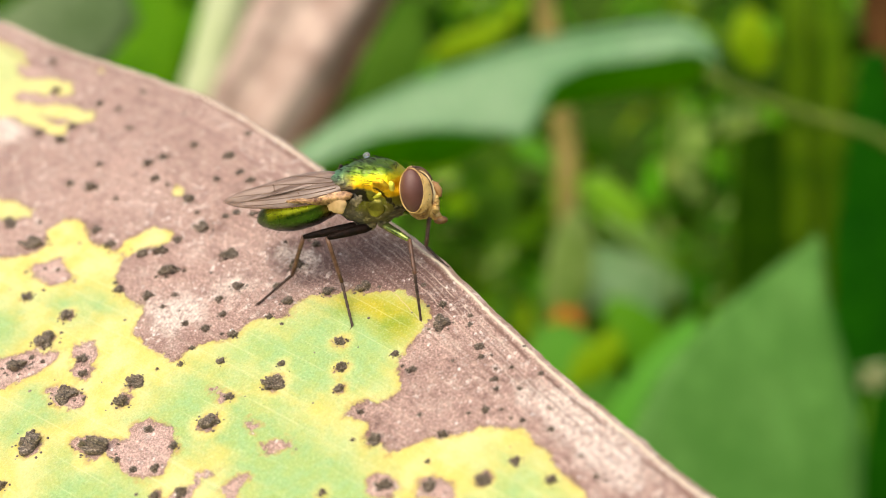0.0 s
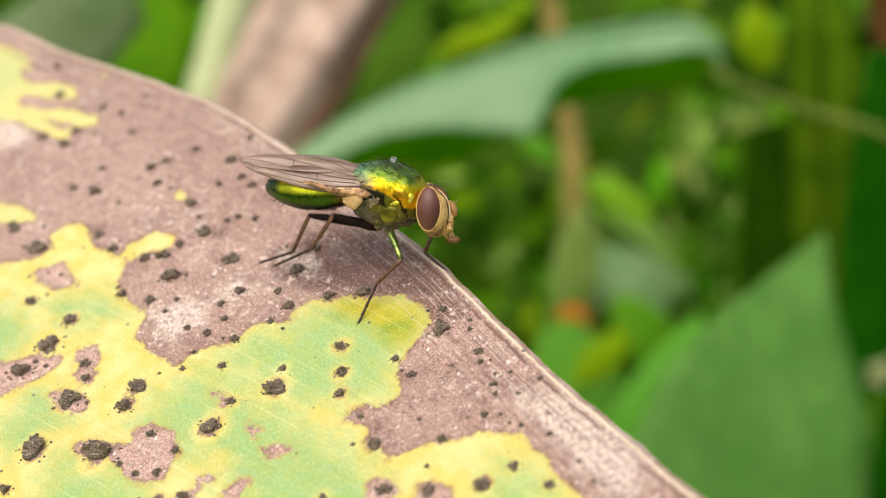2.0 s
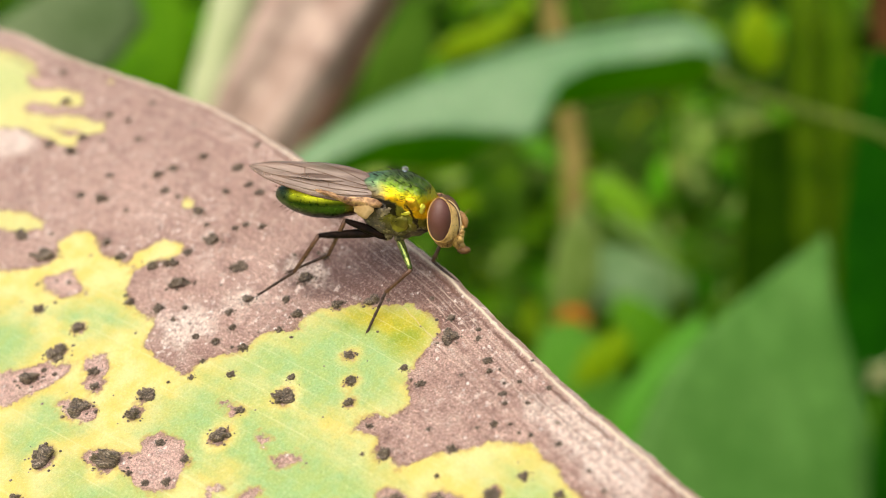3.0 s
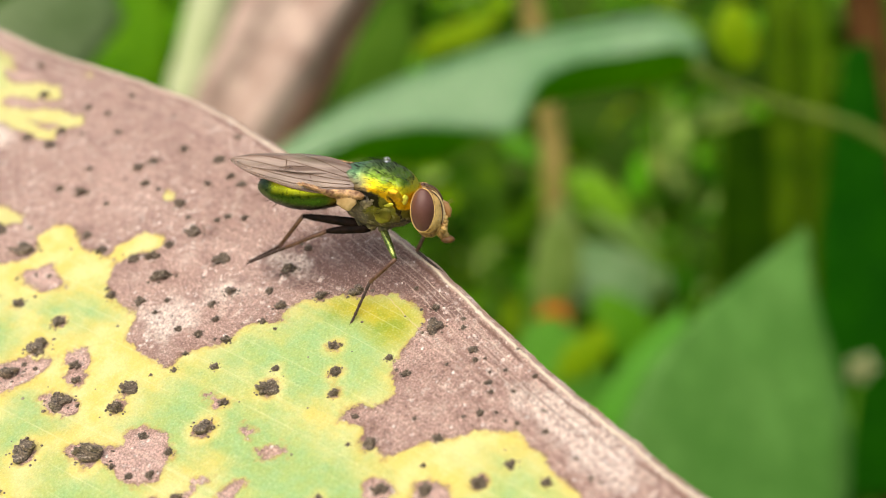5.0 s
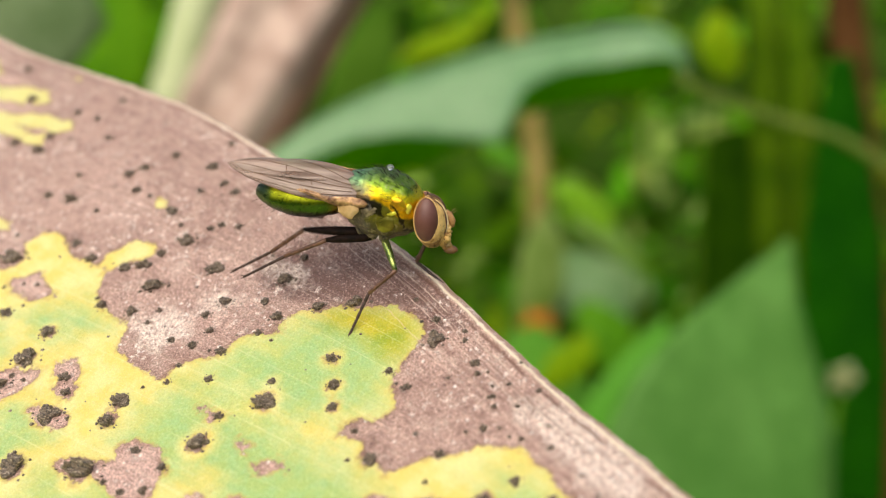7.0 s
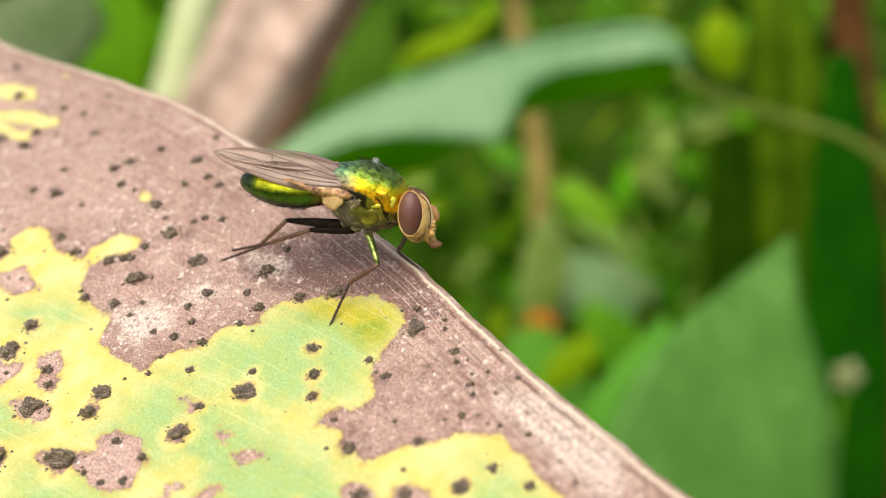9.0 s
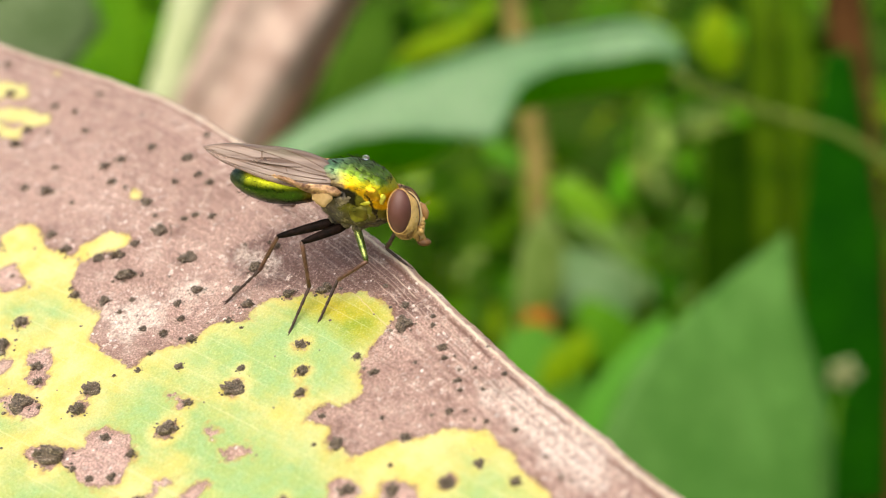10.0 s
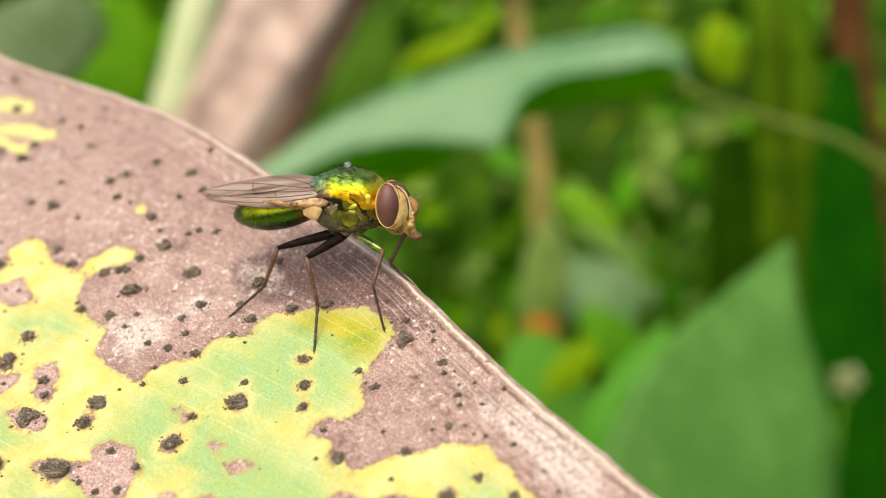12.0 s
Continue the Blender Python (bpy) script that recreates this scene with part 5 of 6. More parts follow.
STEPS["near_hind"] = [
    (0, -3.52, 1.23, 0.80, -5.47, 0.44, 0.00, -0.4, -0.5, 1),
    (0.5, -3.52, 1.23, 0.80, -5.47, 0.44, 0.00, -0.4, -0.5, 1),
    (0.7, -3.02, 1.69, 1.80, -4.64, 0.99, 1.00, -0.4, -0.3, 1),
    (1.0, -3.16, 1.74, 1.80, -4.90, 0.79, 1.00, -0.4, -0.3, 1),
    (1.5, -4.00, 1.49, 1.80, -5.90, 1.03, 1.00, -0.4, -0.3, 1),
    (2.0, -3.29, 2.07, 1.80, -5.21, 2.58, 1.00, -0.4, -0.3, 1),
    (2.5, -2.57, 2.57, 1.80, -3.89, 1.53, 1.00, -0.4, -0.3, 1),
    (3.0, -3.56, 1.41, 1.80, -5.80, 0.96, 1.00, -0.4, -0.3, 1),
    (3.5, -4.00, 1.49, 1.80, -5.90, 1.03, 1.00, -0.4, -0.3, 1),
    (4.0, -3.29, 2.07, 1.80, -5.21, 2.58, 1.00, -0.4, -0.3, 1),
    (4.5, -3.56, 1.41, 1.80, -5.80, 0.96, 1.00, -0.4, -0.3, 1),
    (5.0, -3.54, 2.50, 1.80, -5.02, 2.85, 1.00, -0.4, -0.3, 1),
    (5.5, -3.67, 2.86, 1.80, -5.80, 2.77, 1.00, -0.4, -0.3, 1),
    (6.0, -3.53, 2.46, 1.80, -5.86, 2.82, 1.00, -0.4, -0.3, 1),
    (6.5, -3.59, 1.49, 1.80, -5.24, 1.13, 1.00, -0.4, -0.3, 1),
    (7.0, -3.81, 2.82, 1.80, -6.60, 2.53, 1.00, -0.4, -0.3, 1),
    (7.5, -3.57, 1.89, 1.80, -5.52, 1.82, 1.00, -0.4, -0.3, 1),
    (8.0, -3.59, 1.49, 1.80, -5.24, 1.13, 1.00, -0.4, -0.3, 1),
    (8.5, -3.81, 2.82, 1.80, -6.60, 2.53, 1.00, -0.4, -0.3, 1),
    (9.0, -3.53, 2.46, 1.80, -5.86, 2.82, 1.00, -0.4, -0.3, 1),
    (9.3, -3.70, 2.50, 3.10, -4.95, 3.30, 2.60, -0.22, -0.38, 0.90),
    (9.5, -3.49, 2.54, 3.20, -4.95, 3.30, 2.60, -0.22, -0.38, 0.90),
    (9.7, -3.31, 1.49, 0.80, -4.90, 1.00, 0.00, -0.4, -0.5, 1),
    (9.8, -3.39, 1.75, 0.80, -4.97, 0.75, 0.00, -0.4, -0.5, 1),
    (10.0, -3.18, 1.64, 0.80, -5.07, 0.69, 0.00, -0.4, -0.5, 1),
    (10.5, -3.36, 1.69, 0.80, -5.09, 0.73, 0.00, -0.4, -0.5, 1),
    (11.0, -3.20, 1.57, 0.80, -4.99, 0.82, 0.00, -0.4, -0.5, 1),
    (11.5, -3.24, 1.61, 0.80, -5.02, 0.70, 0.00, -0.4, -0.5, 1),
    (12, -3.12, 1.53, 0.80, -5.00, 0.79, 0.00, -0.4, -0.5, 1),
]
STEPS["far_middle"] = [
    (0, 0.00, 4.00, 0.80, -0.20, 5.20, -0.10, 0.15, 0.5, 1),
    (12, 0.00, 4.00, 0.80, -0.20, 5.20, -0.10, 0.15, 0.5, 1),
]
STEPS["far_hind"] = [
    (0, -1.80, 5.60, 0.90, -2.90, 6.90, 0.00, -0.2, 0.5, 1),
    (12, -1.80, 5.60, 0.90, -2.90, 6.90, 0.00, -0.2, 0.5, 1),
]


def between(rows, t):
    """Values at t on a monotone curve through the rows."""
    if t <= rows[0][0]:
        return np.array(rows[0][1:], float)
    for i, (a, b) in enumerate(zip(rows, rows[1:])):
        if t <= b[0]:
            f = (t - a[0]) / (b[0] - a[0])
            p1, p2 = np.array(a[1:], float), np.array(b[1:], float)
            f = f * f * (3 - 2 * f)
            return p1 + (p2 - p1) * f
    return np.array(rows[-1][1:], float)


def aim(head, way, hint):
    """A pose at head whose -z points along way and whose x leans to hint."""
    z = -way.normalized()
    x = (hint - z * hint.dot(z)).normalized()
    return Matrix.Translation(head) @ Matrix((x, z.cross(x), z)).transposed().to_4x4()


RUB = {"near_hind": (0.9, 9.2, 0.5), "near_middle": (0.9, 9.2, -0.45)}


def motions(fly, head, legs):
    times = [round(0.1 * k, 1) for k in range(121)]
    body, nods = {}, []
    for t in times:
        x, y, h, yaw, pitch, roll = between(BODY, t)
        # the head stays nearly level while the body tips
        nods.append((t, pose(2.2 * MM, 0, -0.2 * MM, 0, 0.75 * (pitch - 3.0)) @ pose(-2.2 * MM, 0, 0.2 * MM) @ HEAD))
        body[t] = pose(x * MM, y * MM, h * MM, 0, 0, yaw) @ pose(0, 0, 0, 0, -pitch) @ pose(0, 0, 0, roll)
    walk(fly, [(t, LEAF @ body[t]) for t in times])
    walk(head, nods)
    for name, (femur, tibia, tarsus) in legs.items():
        hip, lf, lt, ls = LEGS[name]
        hip = Vector(hip)
        rows = ([], [], [])
        for t in times:
            v = between(STEPS[name], t)
            sway = 0.0
            if name in RUB:
                t0, t1, size = RUB[name]
                if t0 < t < t1:
                    sway = size * math.sin(4 * math.pi * t) * min(1, (t - t0) / 0.3, (t1 - t) / 0.3)
            inv = body[t].inverted()
            ankle = inv @ (Vector(v[:3]) * MM) / MM
            toe = inv @ (Vector(v[3:6]) * MM) / MM
            shift = Vector((0.7, 0.05, 0.5)) * sway
            ankle, toe = ankle + shift, toe + shift
            reach = ankle - hip
            far = min(reach.length, 0.985 * (lf + lt))
            far = max(far, abs(lf - lt) + 0.1)
            way = reach.normalized()
            ankle = hip + way * far
            along = (lf * lf - lt * lt + far * far) / (2 * far)
            rise = max(0.0, lf * lf - along * along) ** 0.5
            pole = Vector((v[6], v[7], v[8]))
            pole = (pole - way * pole.dot(way)).normalized()
            knee = hip + way * along + pole * rise
            m = aim(hip * MM, knee - hip, pole)
            back = m.inverted()
            mt = aim(knee * MM, ankle - knee, pole)
            ms = aim(ankle * MM, toe - ankle, pole)
            rows[0].append((t, m))
            rows[1].append((t, back @ mt))
            rows[2].append((t, back @ ms))
        for ob, r in zip((femur, tibia, tarsus), rows):
            walk(ob, r)


# ---------------------------------------------------------------- plants behind
def leaf_grid(spine, widths, droop, side, cols=8, wave=0.0, skew=0.5):
    """Grid of a leaf blade along a spine: widths and droop in millimetres, side the way across."""
    n = 24
    grid = []
    for i in range(n + 1):
        u = i / n
        p = curve_point(spine, u)
        k = u * (len(widths) - 1)
        a = min(int(k), len(widths) - 2)
        w = widths[a] + (widths[a + 1] - widths[a]) * (k - a)
        row = []
        for j in range(cols + 1):
            v = 2 * (j / cols - skew)
            q = p + side * (w * v * MM) + Vector((0, 0, -droop * v * v * w * MM))
            q.z += wave * MM * math.sin(7 * u + 3 * v) * abs(v)
            row.append(q)
        grid.append(row)
    return grid


def big_leaf(name, spine, widths, droop, side, material, label, foot, stem_r=2.0, wave=0.0, skew=0.5, thick=0.4, rib=None):
    """A single plant leaf with blade, midrib and a stalk that reaches the ground at foot."""
    root = Vector((foot[0], foot[1], 0))
    plant = thing(name, Matrix.Translation(root), label, "leaf")
    spine = [Vector(p) - root for p in spine]
    bm = bmesh.new()
    sheet(bm, leaf_grid(spine, widths, droop, side, wave=wave, skew=skew), thick * MM)
    part("blade", bm, material, plant)
    bm = bmesh.new()
    tube(bm, [curve_point(spine, k / 12) / MM + Vector((0, 0, 0.3)) for k in range(12)], [stem_r * (1 - 0.06 * k) * 0.6 for k in range(12)], 8)
    part("midrib", bm, rib or M_STALK, plant)
    bm = bmesh.new()
    a = spine[0] / MM
    lead = (spine[0] - spine[1]).normalized() * 25
    tube(bm, [a, a + lead, Vector(((a.x + lead.x) * 0.5, (a.y + lead.y) * 0.5, a.z * 0.4)), Vector((0, 0, -12))], [stem_r * 0.7, stem_r, stem_r * 1.3, stem_r * 1.6], 10)
    part("stalk", bm, M_STEM, plant)
    return plant


def stem_thing(name, points, radii, material, label, group=""):
    """An upright stem from the ground through points."""
    root = Vector((points[0][0], points[0][1], 0))
    plant = thing(name, Matrix.Translation(root), label, "stem", group)
    low = Vector(points[0]) + (Vector(points[0]) - Vector(points[1])) * 1.2
    root = Vector((low.x, low.y, 0)) + (low - Vector(points[0])) * 0.4
    root.z = 0
    plant.matrix_world = Matrix.Translation(root)
    pts = [root + Vector((0, 0, -0.012)), root.lerp(low, 0.5), low] + [Vector(p) for p in points]

    def along(u):
        k = u * (len(pts) - 1)
        a = min(int(k), len(pts) - 2)
        return pts[a].lerp(pts[a + 1], k - a)
    bm = bmesh.new()
    tube(bm, [(p - root) / MM for p in (along(k / 20) for k in range(21))], [radii[0] + (radii[1] - radii[0]) * k / 20 for k in range(21)], 12)
    part("stalk", bm, material, plant)
    for u in (0.3, 0.55, 0.8):
        bm = bmesh.new()
        p = (along(u) - root) / MM
        r = radii[0] + (radii[1] - radii[0]) * u
        tube(bm, [p + Vector((0, 0, -1.5)), p, p + Vector((0, 0, 1.5))], [r * 1.0, r * 1.15, r * 1.0], 12)
        part("node", bm, material, plant)
    return plant


LEAF_SHAPES = {}


def small_leaf_mesh(kind, length, width, material):
    key = (kind, length, material.name)
    if key not in LEAF_SHAPES:
        bm = bmesh.new()
        widths = {"oval": (0.05, 0.55, 0.95, 1.0, 0.8, 0.45, 0.03), "strap": (0.5, 0.8, 1.0, 1.0, 0.85, 0.5, 0.04), "heart": (0.6, 1.0, 0.95, 0.75, 0.5, 0.25, 0.03)}[kind]
        arch = {"oval": 0.18, "strap": 0.35, "heart": 0.15}[kind]
        spine = [Vector((length * u, 0, length * (arch * math.sin(math.pi * u) - 0.5 * arch * u * u))) * MM for u in (0, 0.2, 0.4, 0.6, 0.8, 1.0)]
        grid = []
        for i in range(13):
            u = i / 12
            p = curve_point(spine, u)
            k = u * 6
            a = min(int(k), 5)
            w = (widths[a] + (widths[a + 1] - widths[a]) * (k - a)) * width / 2
            grid.append([p + Vector((0, w * v, 0.18 * w * abs(v) - 0.06 * w * math.sin(6 * u + v))) * MM for v in (-1, -0.5, 0, 0.5, 1)])
        sheet(bm, grid, 0.35 * MM)
        mesh = bpy.data.meshes.new("leaf")
        bm.to_mesh(mesh)
        bm.free()
        mesh.shade_smooth()
        mesh.materials.append(material)
        LEAF_SHAPES[key] = mesh
    return LEAF_SHAPES[key]


def shrub(x, y, height, spread, count, kind, length, width, materials, label, seed, group="undergrowth", low=0.1):
    """A bushy plant: several stems and many leaves."""
    pick = random.Random(seed)
    plant = thing("shrub", Matrix.Translation((x, y, 0)), label, "plant", group)
    stems = []
    for k in range(max(3, count // 14)):
        a, r = pick.uniform(0, 6.28), spread * pick.uniform(0.2, 1.0)
        top = Vector((r * math.cos(a), r * math.sin(a), height * pick.uniform(0.7, 1.0)))
        line = [Vector((0.15 * top.x, 0.15 * top.y, -0.012)), Vector((0.45 * top.x, 0.45 * top.y, top.z * 0.5)), top]
        stems.append(line)
        bm = bmesh.new()
        tube(bm, [curve_point(line, i / 8) / MM for i in range(9)], [2.4 - 0.22 * i for i in range(9)], 7)
        part("stem", bm, M_STEM, plant)
    for k in range(count):
        line = stems[k % len(stems)]
        u = low + (1 - low) * pick.random() ** 0.8
        p = curve_point(line, min(1, u))
        mesh = small_leaf_mesh(kind, length, width, materials[pick.randrange(len(materials))])
        ob = new("leaf", mesh)
        ob.parent = plant
        ob.location = p
        ob.rotation_euler = (pick.uniform(-0.5, 0.5), pick.uniform(-0.7, 0.6), pick.uniform(0, 6.28))
        s = pick.uniform(0.65, 1.2)
        ob.scale = (s, s, s)
    return plant


def arching_leaf():
    """A broad leaf arching over: the lit near half above, the shaded underside of the far half below."""
    tip = [seen_from_start(0.251, 0.181, 285), seen_from_start(0.223, 0.208, 285), seen_from_start(0.160, 0.203, 284), seen_from_start(0.087, 0.190, 282), seen_from_start(0.008, 0.166, 280), seen_from_start(-0.065, 0.136, 278), seen_from_start(-0.138, 0.092, 276), seen_from_start(-0.201, 0.045, 274)]
    root = Vector((tip[0].x + 0.16, tip[0].y + 0.05, 0))
    plant = thing("arching_leaf", Matrix.Translation(root), "broad pale green leaf arching over with a shaded underside", "leaf")
    near, far = [], []
    # how far the two halves reach from the midrib along the leaf
    stops = [k / 14 for k in range(15)]
    lit = (0.30, 0.55, 0.75, 0.78, 0.78, 0.80, 1.0, 1.95, 1.55, 1.08, 0.80, 0.70, 0.52, 0.38, 0.2)
    shaded = (0.20, 0.45, 0.66, 0.66, 0.68, 0.70, 0.72, 0.88, 1.00, 0.86, 0.66, 0.50, 0.32, 0.18, 0.1)
    for i in range(57):
        u = i / 56
        p = curve_point(tip, u) - root
        a, b = np.interp(u, stops, lit) * (1 + 0.03 * math.sin(30 * u)), np.interp(u, stops, shaded)
        near.append([p + Vector((0.004 * v, -0.007 * v, -(0.0075 * v + 0.002 * v * v))) * a for v in (k / 8 for k in range(9))])
        far.append([p + Vector((0.0, 0.004 + 0.010 * v, -0.004 - 0.026 * v)) * b for v in (k / 8 for k in range(9))])
    for grid, mat, word in ((near, M_PALE, "lit pale green half"), (far, M_GLOW, "shaded green half seen from below")):
        bm = bmesh.new()
        sheet(bm, grid, 0.4 * MM)
        part("blade_half", bm, mat, plant, word)
    bm = bmesh.new()
    line = [(curve_point(tip, k / 20) - root) / MM for k in range(18)]
    tube(bm, line, [1.6 - 0.06 * k for k in range(18)], 8)
    part("midrib", bm, M_PALE, plant)
    bm = bmesh.new()
    path = [seen_from_start(0.244, 0.168, 285), seen_from_start(0.265, 0.150, 287), seen_from_start(0.323, 0.129, 292), seen_from_start(0.396, 0.108, 300), seen_from_start(0.480, 0.058, 310)]
    tube(bm, [(p - root) / MM for p in path] + [Vector((0, 0, -12))], [1.2, 1.3, 1.4, 1.6, 2.2, 3.4], 10)
    part("stalk", bm, M_OLIVE, plant, "dull olive arching stalk")


def dry_leaf():
    """A withered leaf hanging behind, its right margin rolled and dark."""
    line = [seen_from_start(-0.072, 0.320, 295), seen_from_start(-0.103, 0.268, 295), seen_from_start(-0.123, 0.231, 293), seen_from_start(-0.147, 0.179, 289), seen_from_start(-0.178, 0.116, 286), seen_from_start(-0.207, 0.053, 281)]
    root = Vector((line[-1].x - 0.02, line[-1].y + 0.05, 0))
    plant = thing("dry_leaf", Matrix.Translation(root), "withered mauve-brown hanging leaf with a dark rolled edge", "leaf")
    grid, dark = [], []
    for i in range(31):
        u = i / 30
        p = curve_point(line, u) - root
        w = 0.0162 - 0.0035 * u
        grid.append([p + Vector((w * v, 0.004 * v * v + 0.0022 * math.sin(5 * v + 4 * u), -0.4 * w * v)) for v in (k / 6.6 - 0.9 for k in range(13))])
        dark.append([p + Vector((w * v, 0.0032 + 0.016 * (v - 0.8), -0.4 * w * v)) for v in (0.84 + 0.08 * k for k in range(6))])
    for g, mat, word in ((grid, M_DRY, ""), (dark, M_DRYDARK, "dark rolled margin")):
        bm = bmesh.new()
        sheet(bm, g, 0.5 * MM)
        part("blade" if mat is M_DRY else "margin", bm, mat, plant, word)
    bm = bmesh.new()
    tube(bm, [(line[-1] - root) / MM, (line[-1] - root) / MM + Vector((-6, 20, -60)), Vector((0, 0, -12))], [2.0, 2.6, 3.2], 9)
    part("stalk", bm, M_TAN, plant)


def flower(place, petals, radius, material, label):
    root = Vector((place.x + 0.01, place.y + 0.02, 0))
    plant = thing("flower", Matrix.Translation(root), label, "flower")
    top = (place - root) / MM
    bm = bmesh.new()
    tube(bm, [top, Vector((top.x * 0.6, top.y * 0.6, top.z * 0.6)), Vector((0, 0, -12))], [1.0, 1.4, 1.8], 8)
    part("stem", bm, M_STEM, plant)
    for k in range(petals):
        a = 2 * math.pi * k / petals
        way = Vector((math.cos(a), -0.45, math.sin(a)))
        bm = bmesh.new()
        ellipsoid(bm, top + way * radius * 0.55, (radius * 0.62, radius * 0.25, radius * 0.38), Matrix.Rotation(-a, 3, "Y"), 12, 8)
        part("petal", bm, material, plant)
    bm = bmesh.new()
    ellipsoid(bm, top + Vector((0, -0.3 * radius, 0)), (radius * 0.3,) * 3, None, 12, 8)
    part("centre", bm, M_TAN, plant)


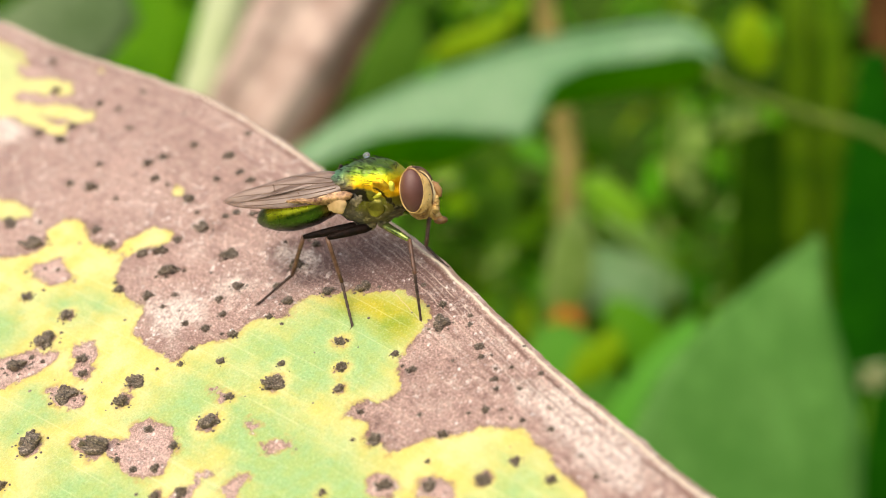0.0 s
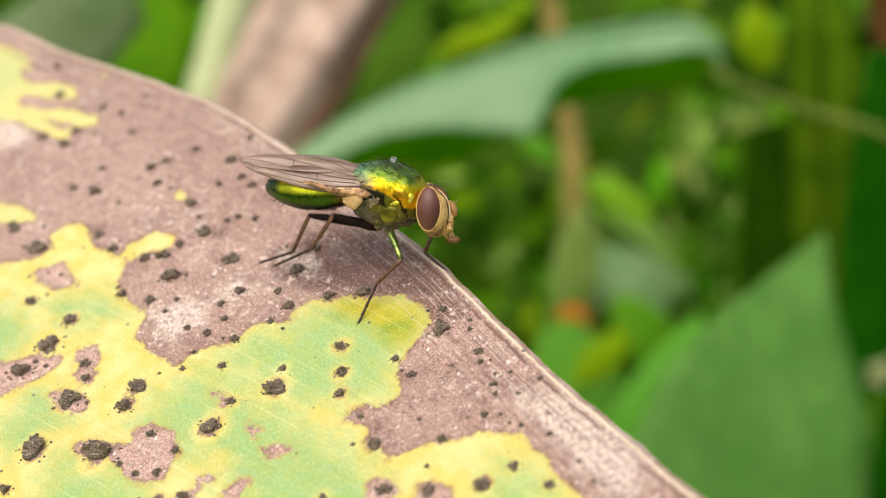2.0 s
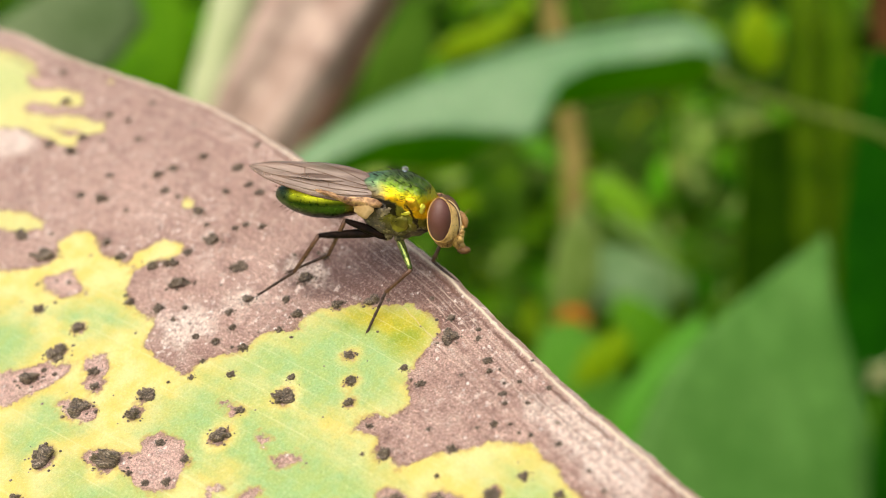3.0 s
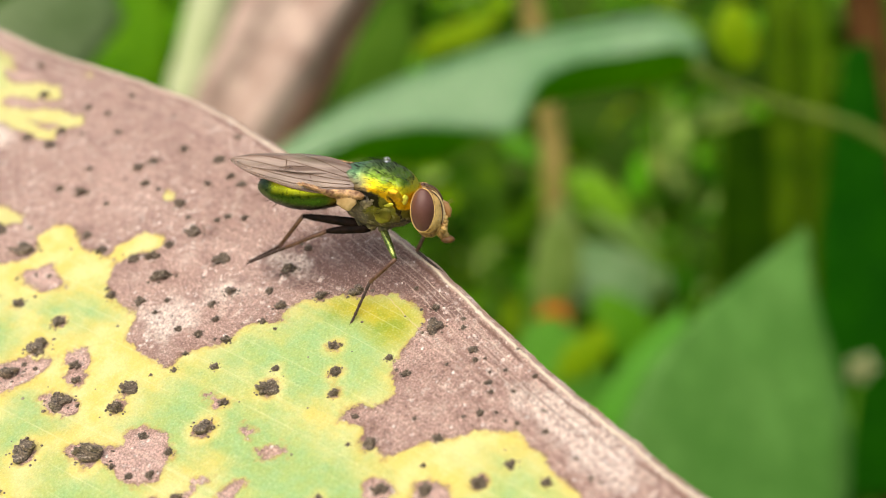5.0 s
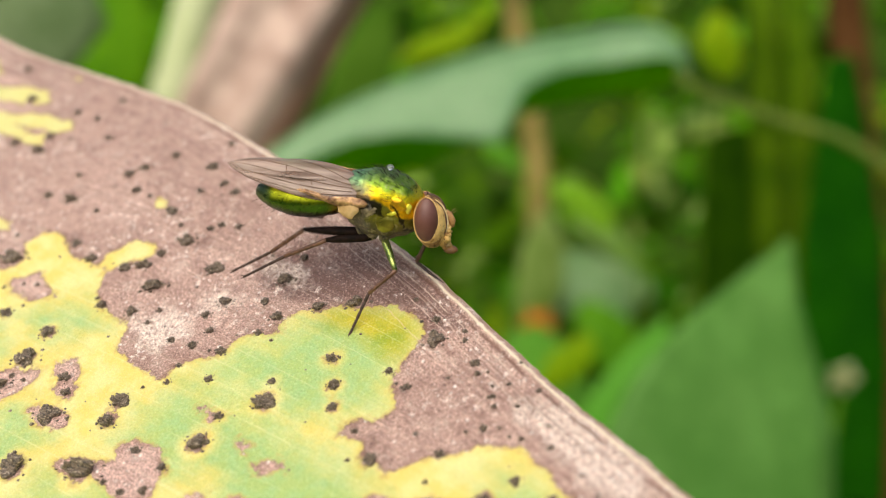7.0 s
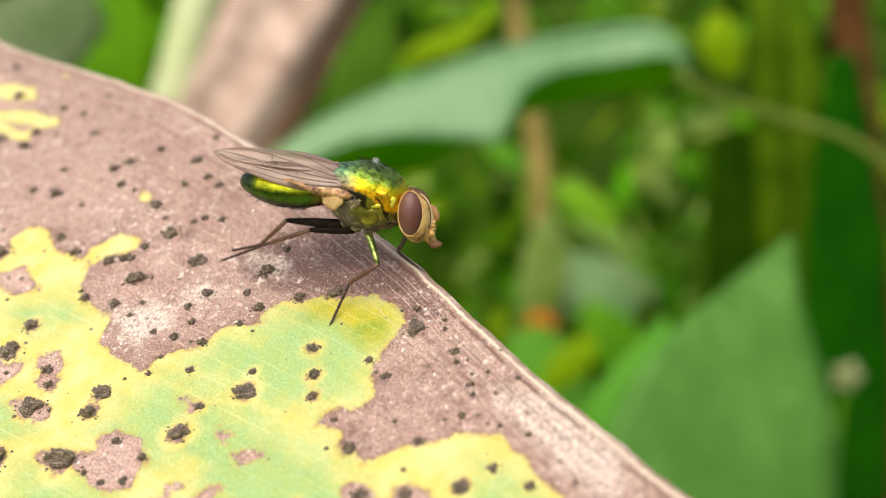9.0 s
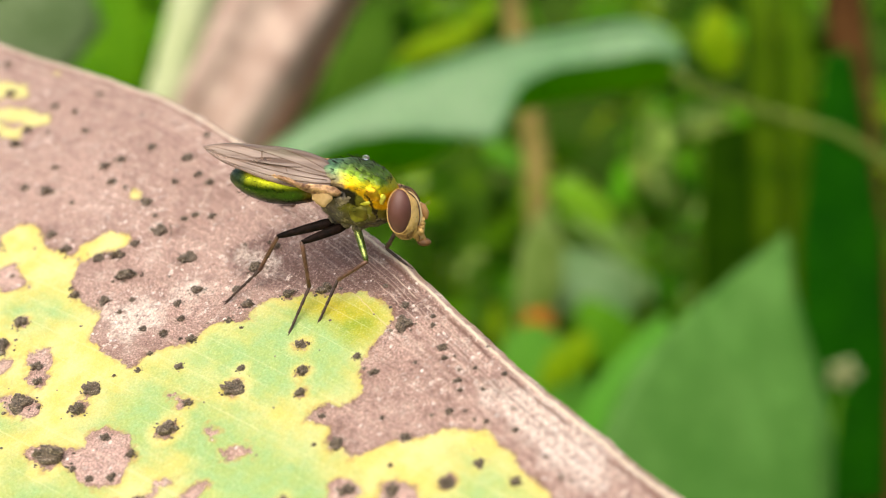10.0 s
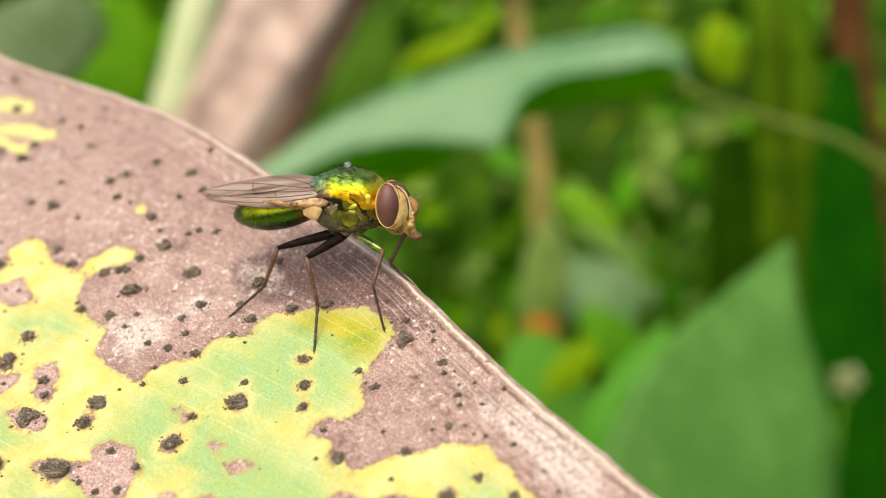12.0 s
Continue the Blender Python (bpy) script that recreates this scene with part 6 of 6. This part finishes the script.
def plants():
    arching_leaf()
    dry_leaf()
    # the upright broad leaf, and paler ones by it
    right = Vector((1, 0.15, 0.0)).normalized()
    big_leaf("upright_leaf", [seen_from_start(0.276, -0.325, 226), seen_from_start(0.277, -0.241, 228), seen_from_start(0.280, -0.178, 231), seen_from_start(0.289, -0.110, 235), seen_from_start(0.313, -0.047, 240), seen_from_start(0.347, 0.012, 246)],
             (22, 27.5, 27.5, 21, 11, 0.3), 0.0, right, M_UPRIGHT, "broad bright green leaf standing upright to a point", (0.09, 0.27), 0.7, 1.2, rib=M_UPRIGHT)
    big_leaf("upright_leaf", [seen_from_start(0.218, -0.293, 300), seen_from_start(0.210, -0.214, 302), seen_from_start(0.202, -0.146, 304), seen_from_start(0.213, -0.104, 306), seen_from_start(0.229, -0.062, 308)],
             (12, 16, 15, 9, 1), 0.1, right, M_FRESH, "light green leaf half hidden behind another leaf", (0.07, 0.36), 1.0, 1.5, rib=M_FRESH)
    big_leaf("upright_leaf", [seen_from_start(0.135, -0.260, 330), seen_from_start(0.126, -0.180, 334), seen_from_start(0.118, -0.115, 338), seen_from_start(0.104, -0.068, 340)], (10, 15, 15, 5), 0.1, right, M_FRESH,
             "fresh green leaf low behind the spotted leaf", (0.04, 0.46), 1.0, 1.5, rib=M_FRESH)
    # yellow-green and mid-green leaves
    for spine, w, mat, word, foot in (
        ([seen_from_start(-0.013, 0.174, 450), seen_from_start(0.014, 0.189, 450), seen_from_start(0.035, 0.202, 452), seen_from_start(0.066, 0.221, 455)], (6, 12, 12, 2), M_YELLOW, "bright yellow-green leaf among green ones", (-0.02, 0.5)),
        ([seen_from_start(0.284, 0.223, 470), seen_from_start(0.286, 0.202, 470), seen_from_start(0.289, 0.181, 472), seen_from_start(0.294, 0.163, 475)], (4, 10, 10, 3), M_YELLOW, "yellow-green leaf with a soft tip", (0.16, 0.46)),
        ([seen_from_start(0.124, -0.126, 322), seen_from_start(0.136, -0.109, 322), seen_from_start(0.147, -0.092, 323), seen_from_start(0.156, -0.076, 325)], (3, 7, 7, 2), M_YELLOW, "yellow-green leaf low among stems", (0.06, 0.48)),
        ([seen_from_start(-0.065, 0.105, 380), seen_from_start(-0.055, 0.147, 380), seen_from_start(-0.044, 0.184, 382), seen_from_start(-0.028, 0.231, 385)], (6, 12, 11, 4), M_DUSK, "mid green leaf behind the withered leaf", (-0.05, 0.42)),
        ([seen_from_start(0.236, 0.046, 700), seen_from_start(0.232, 0.074, 700), seen_from_start(0.227, 0.105, 702), seen_from_start(0.222, 0.134, 705)], (4, 11, 11, 3), M_LIGHT, "grey-green leaf hanging among stems", (0.16, 0.70)),
        ([seen_from_start(0.168, -0.055, 640), seen_from_start(0.166, -0.036, 640), seen_from_start(0.160, -0.018, 642), seen_from_start(0.150, 0.000, 645)], (6, 44, 38, 12), M_MIST, "dull grey-green leaf among stems", (0.10, 0.53)),
        ([seen_from_start(0.190, -0.110, 560), seen_from_start(0.184, -0.085, 560), seen_from_start(0.174, -0.062, 562), seen_from_start(0.160, -0.045, 565)], (6, 16, 15, 4), M_BRIGHT, "fresh green leaf low behind the upright leaf", (0.12, 0.58)),
        ([seen_from_start(0.181, 0.021, 460), seen_from_start(0.166, 0.042, 460), seen_from_start(0.145, 0.058, 462), seen_from_start(0.124, 0.063, 465)], (4, 9, 9, 2), M_BRIGHT, "fresh green leaf among stems", (0.10, 0.5)),
        ([seen_from_start(0.108, -0.062, 470), seen_from_start(0.116, -0.031, 470), seen_from_start(0.120, 0.006, 472), seen_from_start(0.123, 0.040, 475)], (5, 11, 10, 2), M_SOFT, "soft green leaf before a dry stem", (0.05, 0.5)),
        ([seen_from_start(0.192, -0.073, 600), seen_from_start(0.176, -0.047, 600), seen_from_start(0.158, -0.020, 602), seen_from_start(0.139, 0.001, 605)], (7, 16, 15, 3), M_MIST, "light green leaf low among stems", (0.09, 0.5)),
        ([seen_from_start(0.208, -0.010, 490), seen_from_start(0.192, 0.006, 490), seen_from_start(0.171, 0.021, 492), seen_from_start(0.153, 0.029, 495)], (4, 8, 8, 2), M_SOFT, "dull green leaf among stems", (0.11, 0.54)),
        ([seen_from_start(-0.401, 0.147, 300), seen_from_start(-0.380, 0.184, 300), seen_from_start(-0.353, 0.216, 302), seen_from_start(-0.332, 0.252, 305)], (10, 20, 21, 10), M_GREY, "grey-green leaf behind the spotted leaf", (-0.13, 0.34)),
        ([seen_from_start(-0.291, 0.132, 360), seen_from_start(-0.285, 0.163, 360), seen_from_start(-0.280, 0.200, 362), seen_from_start(-0.272, 0.247, 365)], (8, 14, 15, 8), M_MID, "mid green leaf behind the spotted leaf", (-0.1, 0.4)),
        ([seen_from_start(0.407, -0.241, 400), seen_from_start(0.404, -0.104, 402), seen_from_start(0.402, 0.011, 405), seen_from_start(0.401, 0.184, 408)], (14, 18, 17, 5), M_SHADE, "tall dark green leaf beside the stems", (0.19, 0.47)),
        # added leaf; its dusky colour carries the shade below the arch
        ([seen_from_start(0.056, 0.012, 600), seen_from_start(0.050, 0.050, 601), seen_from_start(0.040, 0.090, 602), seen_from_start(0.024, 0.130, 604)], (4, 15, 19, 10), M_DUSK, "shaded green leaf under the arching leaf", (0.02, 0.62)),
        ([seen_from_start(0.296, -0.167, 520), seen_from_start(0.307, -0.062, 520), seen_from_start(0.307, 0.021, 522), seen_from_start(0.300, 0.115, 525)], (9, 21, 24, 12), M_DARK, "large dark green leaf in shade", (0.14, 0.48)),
    ):
        big_leaf("broad_leaf", spine, w, 0.15, right, mat, word, foot, 0.9, 1.0, rib=mat)
    stem_thing("stem", [seen_from_start(-0.240, 0.074, 312), seen_from_start(-0.217, 0.158, 312), seen_from_start(-0.186, 0.273, 314)], (7.2, 7.0), M_CREAMSTALK, "smooth pale green stalk")
    stem_thing("stem", [seen_from_start(0.120, -0.041, 520), seen_from_start(0.114, 0.095, 520), seen_from_start(0.088, 0.263, 520)], (6.5, 6), M_TAN, "dry tan stem standing upright")
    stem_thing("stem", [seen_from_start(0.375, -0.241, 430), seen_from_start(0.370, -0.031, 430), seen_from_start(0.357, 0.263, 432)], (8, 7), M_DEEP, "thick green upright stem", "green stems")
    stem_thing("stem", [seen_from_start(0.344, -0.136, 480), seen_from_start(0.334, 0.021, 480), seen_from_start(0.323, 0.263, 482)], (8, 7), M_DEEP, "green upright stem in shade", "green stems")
    stem_thing("stem", [seen_from_start(0.428, -0.031, 620), seen_from_start(0.415, 0.126, 620), seen_from_start(0.403, 0.263, 622)], (13, 11), M_BROWNSTEM, "thick brown upright stem")
    flower(seen_from_start(0.113, -0.066, 400), 6, 5.6, M_FLOWER, "small orange flower low among the leaves")
    flower(seen_from_start(0.399, -0.117, 340), 5, 5.0, M_WHITE, "whitish bud beside the broad leaf")
    # small-leaved sprays just behind
    shrub(0.095, 0.56, 0.47, 0.07, 60, "oval", 30, 15, (M_YELLOW, M_LIGHT, M_MID, M_BRIGHT), "small-leaved light green plant among stems", 201, low=0.6)
    shrub(0.02, 0.74, 0.53, 0.11, 60, "oval", 36, 18, (M_YELLOW, M_MID, M_LIGHT, M_BRIGHT), "small-leaved yellow-green plant in the undergrowth", 202, low=0.55)
    shrub(-0.2, 0.60, 0.52, 0.09, 44, "oval", 40, 20, (M_MID, M_MID, M_SOFT), "small-leaved mid green plant behind the leaf", 203, low=0.5)
    shrub(0.06, 0.50, 0.36, 0.05, 36, "heart", 26, 20, (M_MID, M_BRIGHT, M_YELLOW), "low plant with fresh green leaves", 204, low=0.5)
    shrub(0.03, 0.55, 0.56, 0.07, 90, "oval", 24, 14, (M_DUSK, M_DUSK, M_DARK, M_MID), "small-leaved dusky green plant behind the fly", 205, low=0.35)
    shrub(0.15, 0.62, 0.60, 0.09, 90, "oval", 24, 13, (M_DUSK, M_MID, M_LIGHT, M_BRIGHT), "small-leaved green plant among the stems", 206, low=0.4)
    # undergrowth that fills the distance
    k = 0
    for y, xs, h, n, size in ((0.62, (-0.30, -0.12, 0.05, 0.22, 0.38), 0.40, 46, 60), (0.85, (-0.42, -0.22, 0.0, 0.2, 0.42), 0.46, 46, 70),
                              (1.25, (-0.6, -0.3, 0.02, 0.32, 0.62), 0.5, 46, 90), (1.9, (-0.9, -0.45, 0.0, 0.45, 0.9), 0.55, 46, 120), (3.0, (-1.3, -0.6, 0.1, 0.8, 1.5), 0.75, 46, 170)):
        for x in xs:
            k += 1
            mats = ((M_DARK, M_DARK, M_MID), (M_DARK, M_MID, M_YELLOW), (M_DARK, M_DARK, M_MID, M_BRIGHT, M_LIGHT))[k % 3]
            shrub(x + 0.03 * (k % 3 - 1), y, h * (0.9 + 0.08 * (k % 4)), 0.16 * y + 0.06, n, ("oval", "strap", "heart")[k % 3], size, size * (0.45, 0.22, 0.7)[k % 3], mats,
                  ("bushy dark green plant in the undergrowth", "plant with long strap leaves in the undergrowth", "plant with heart-shaped leaves in the undergrowth")[k % 3], k)


# ---------------------------------------------------------------- assemble
ground()
plants()
spotted_leaf()
the_fly, the_head, the_legs = greenbottle()
motions(the_fly, the_head, the_legs)
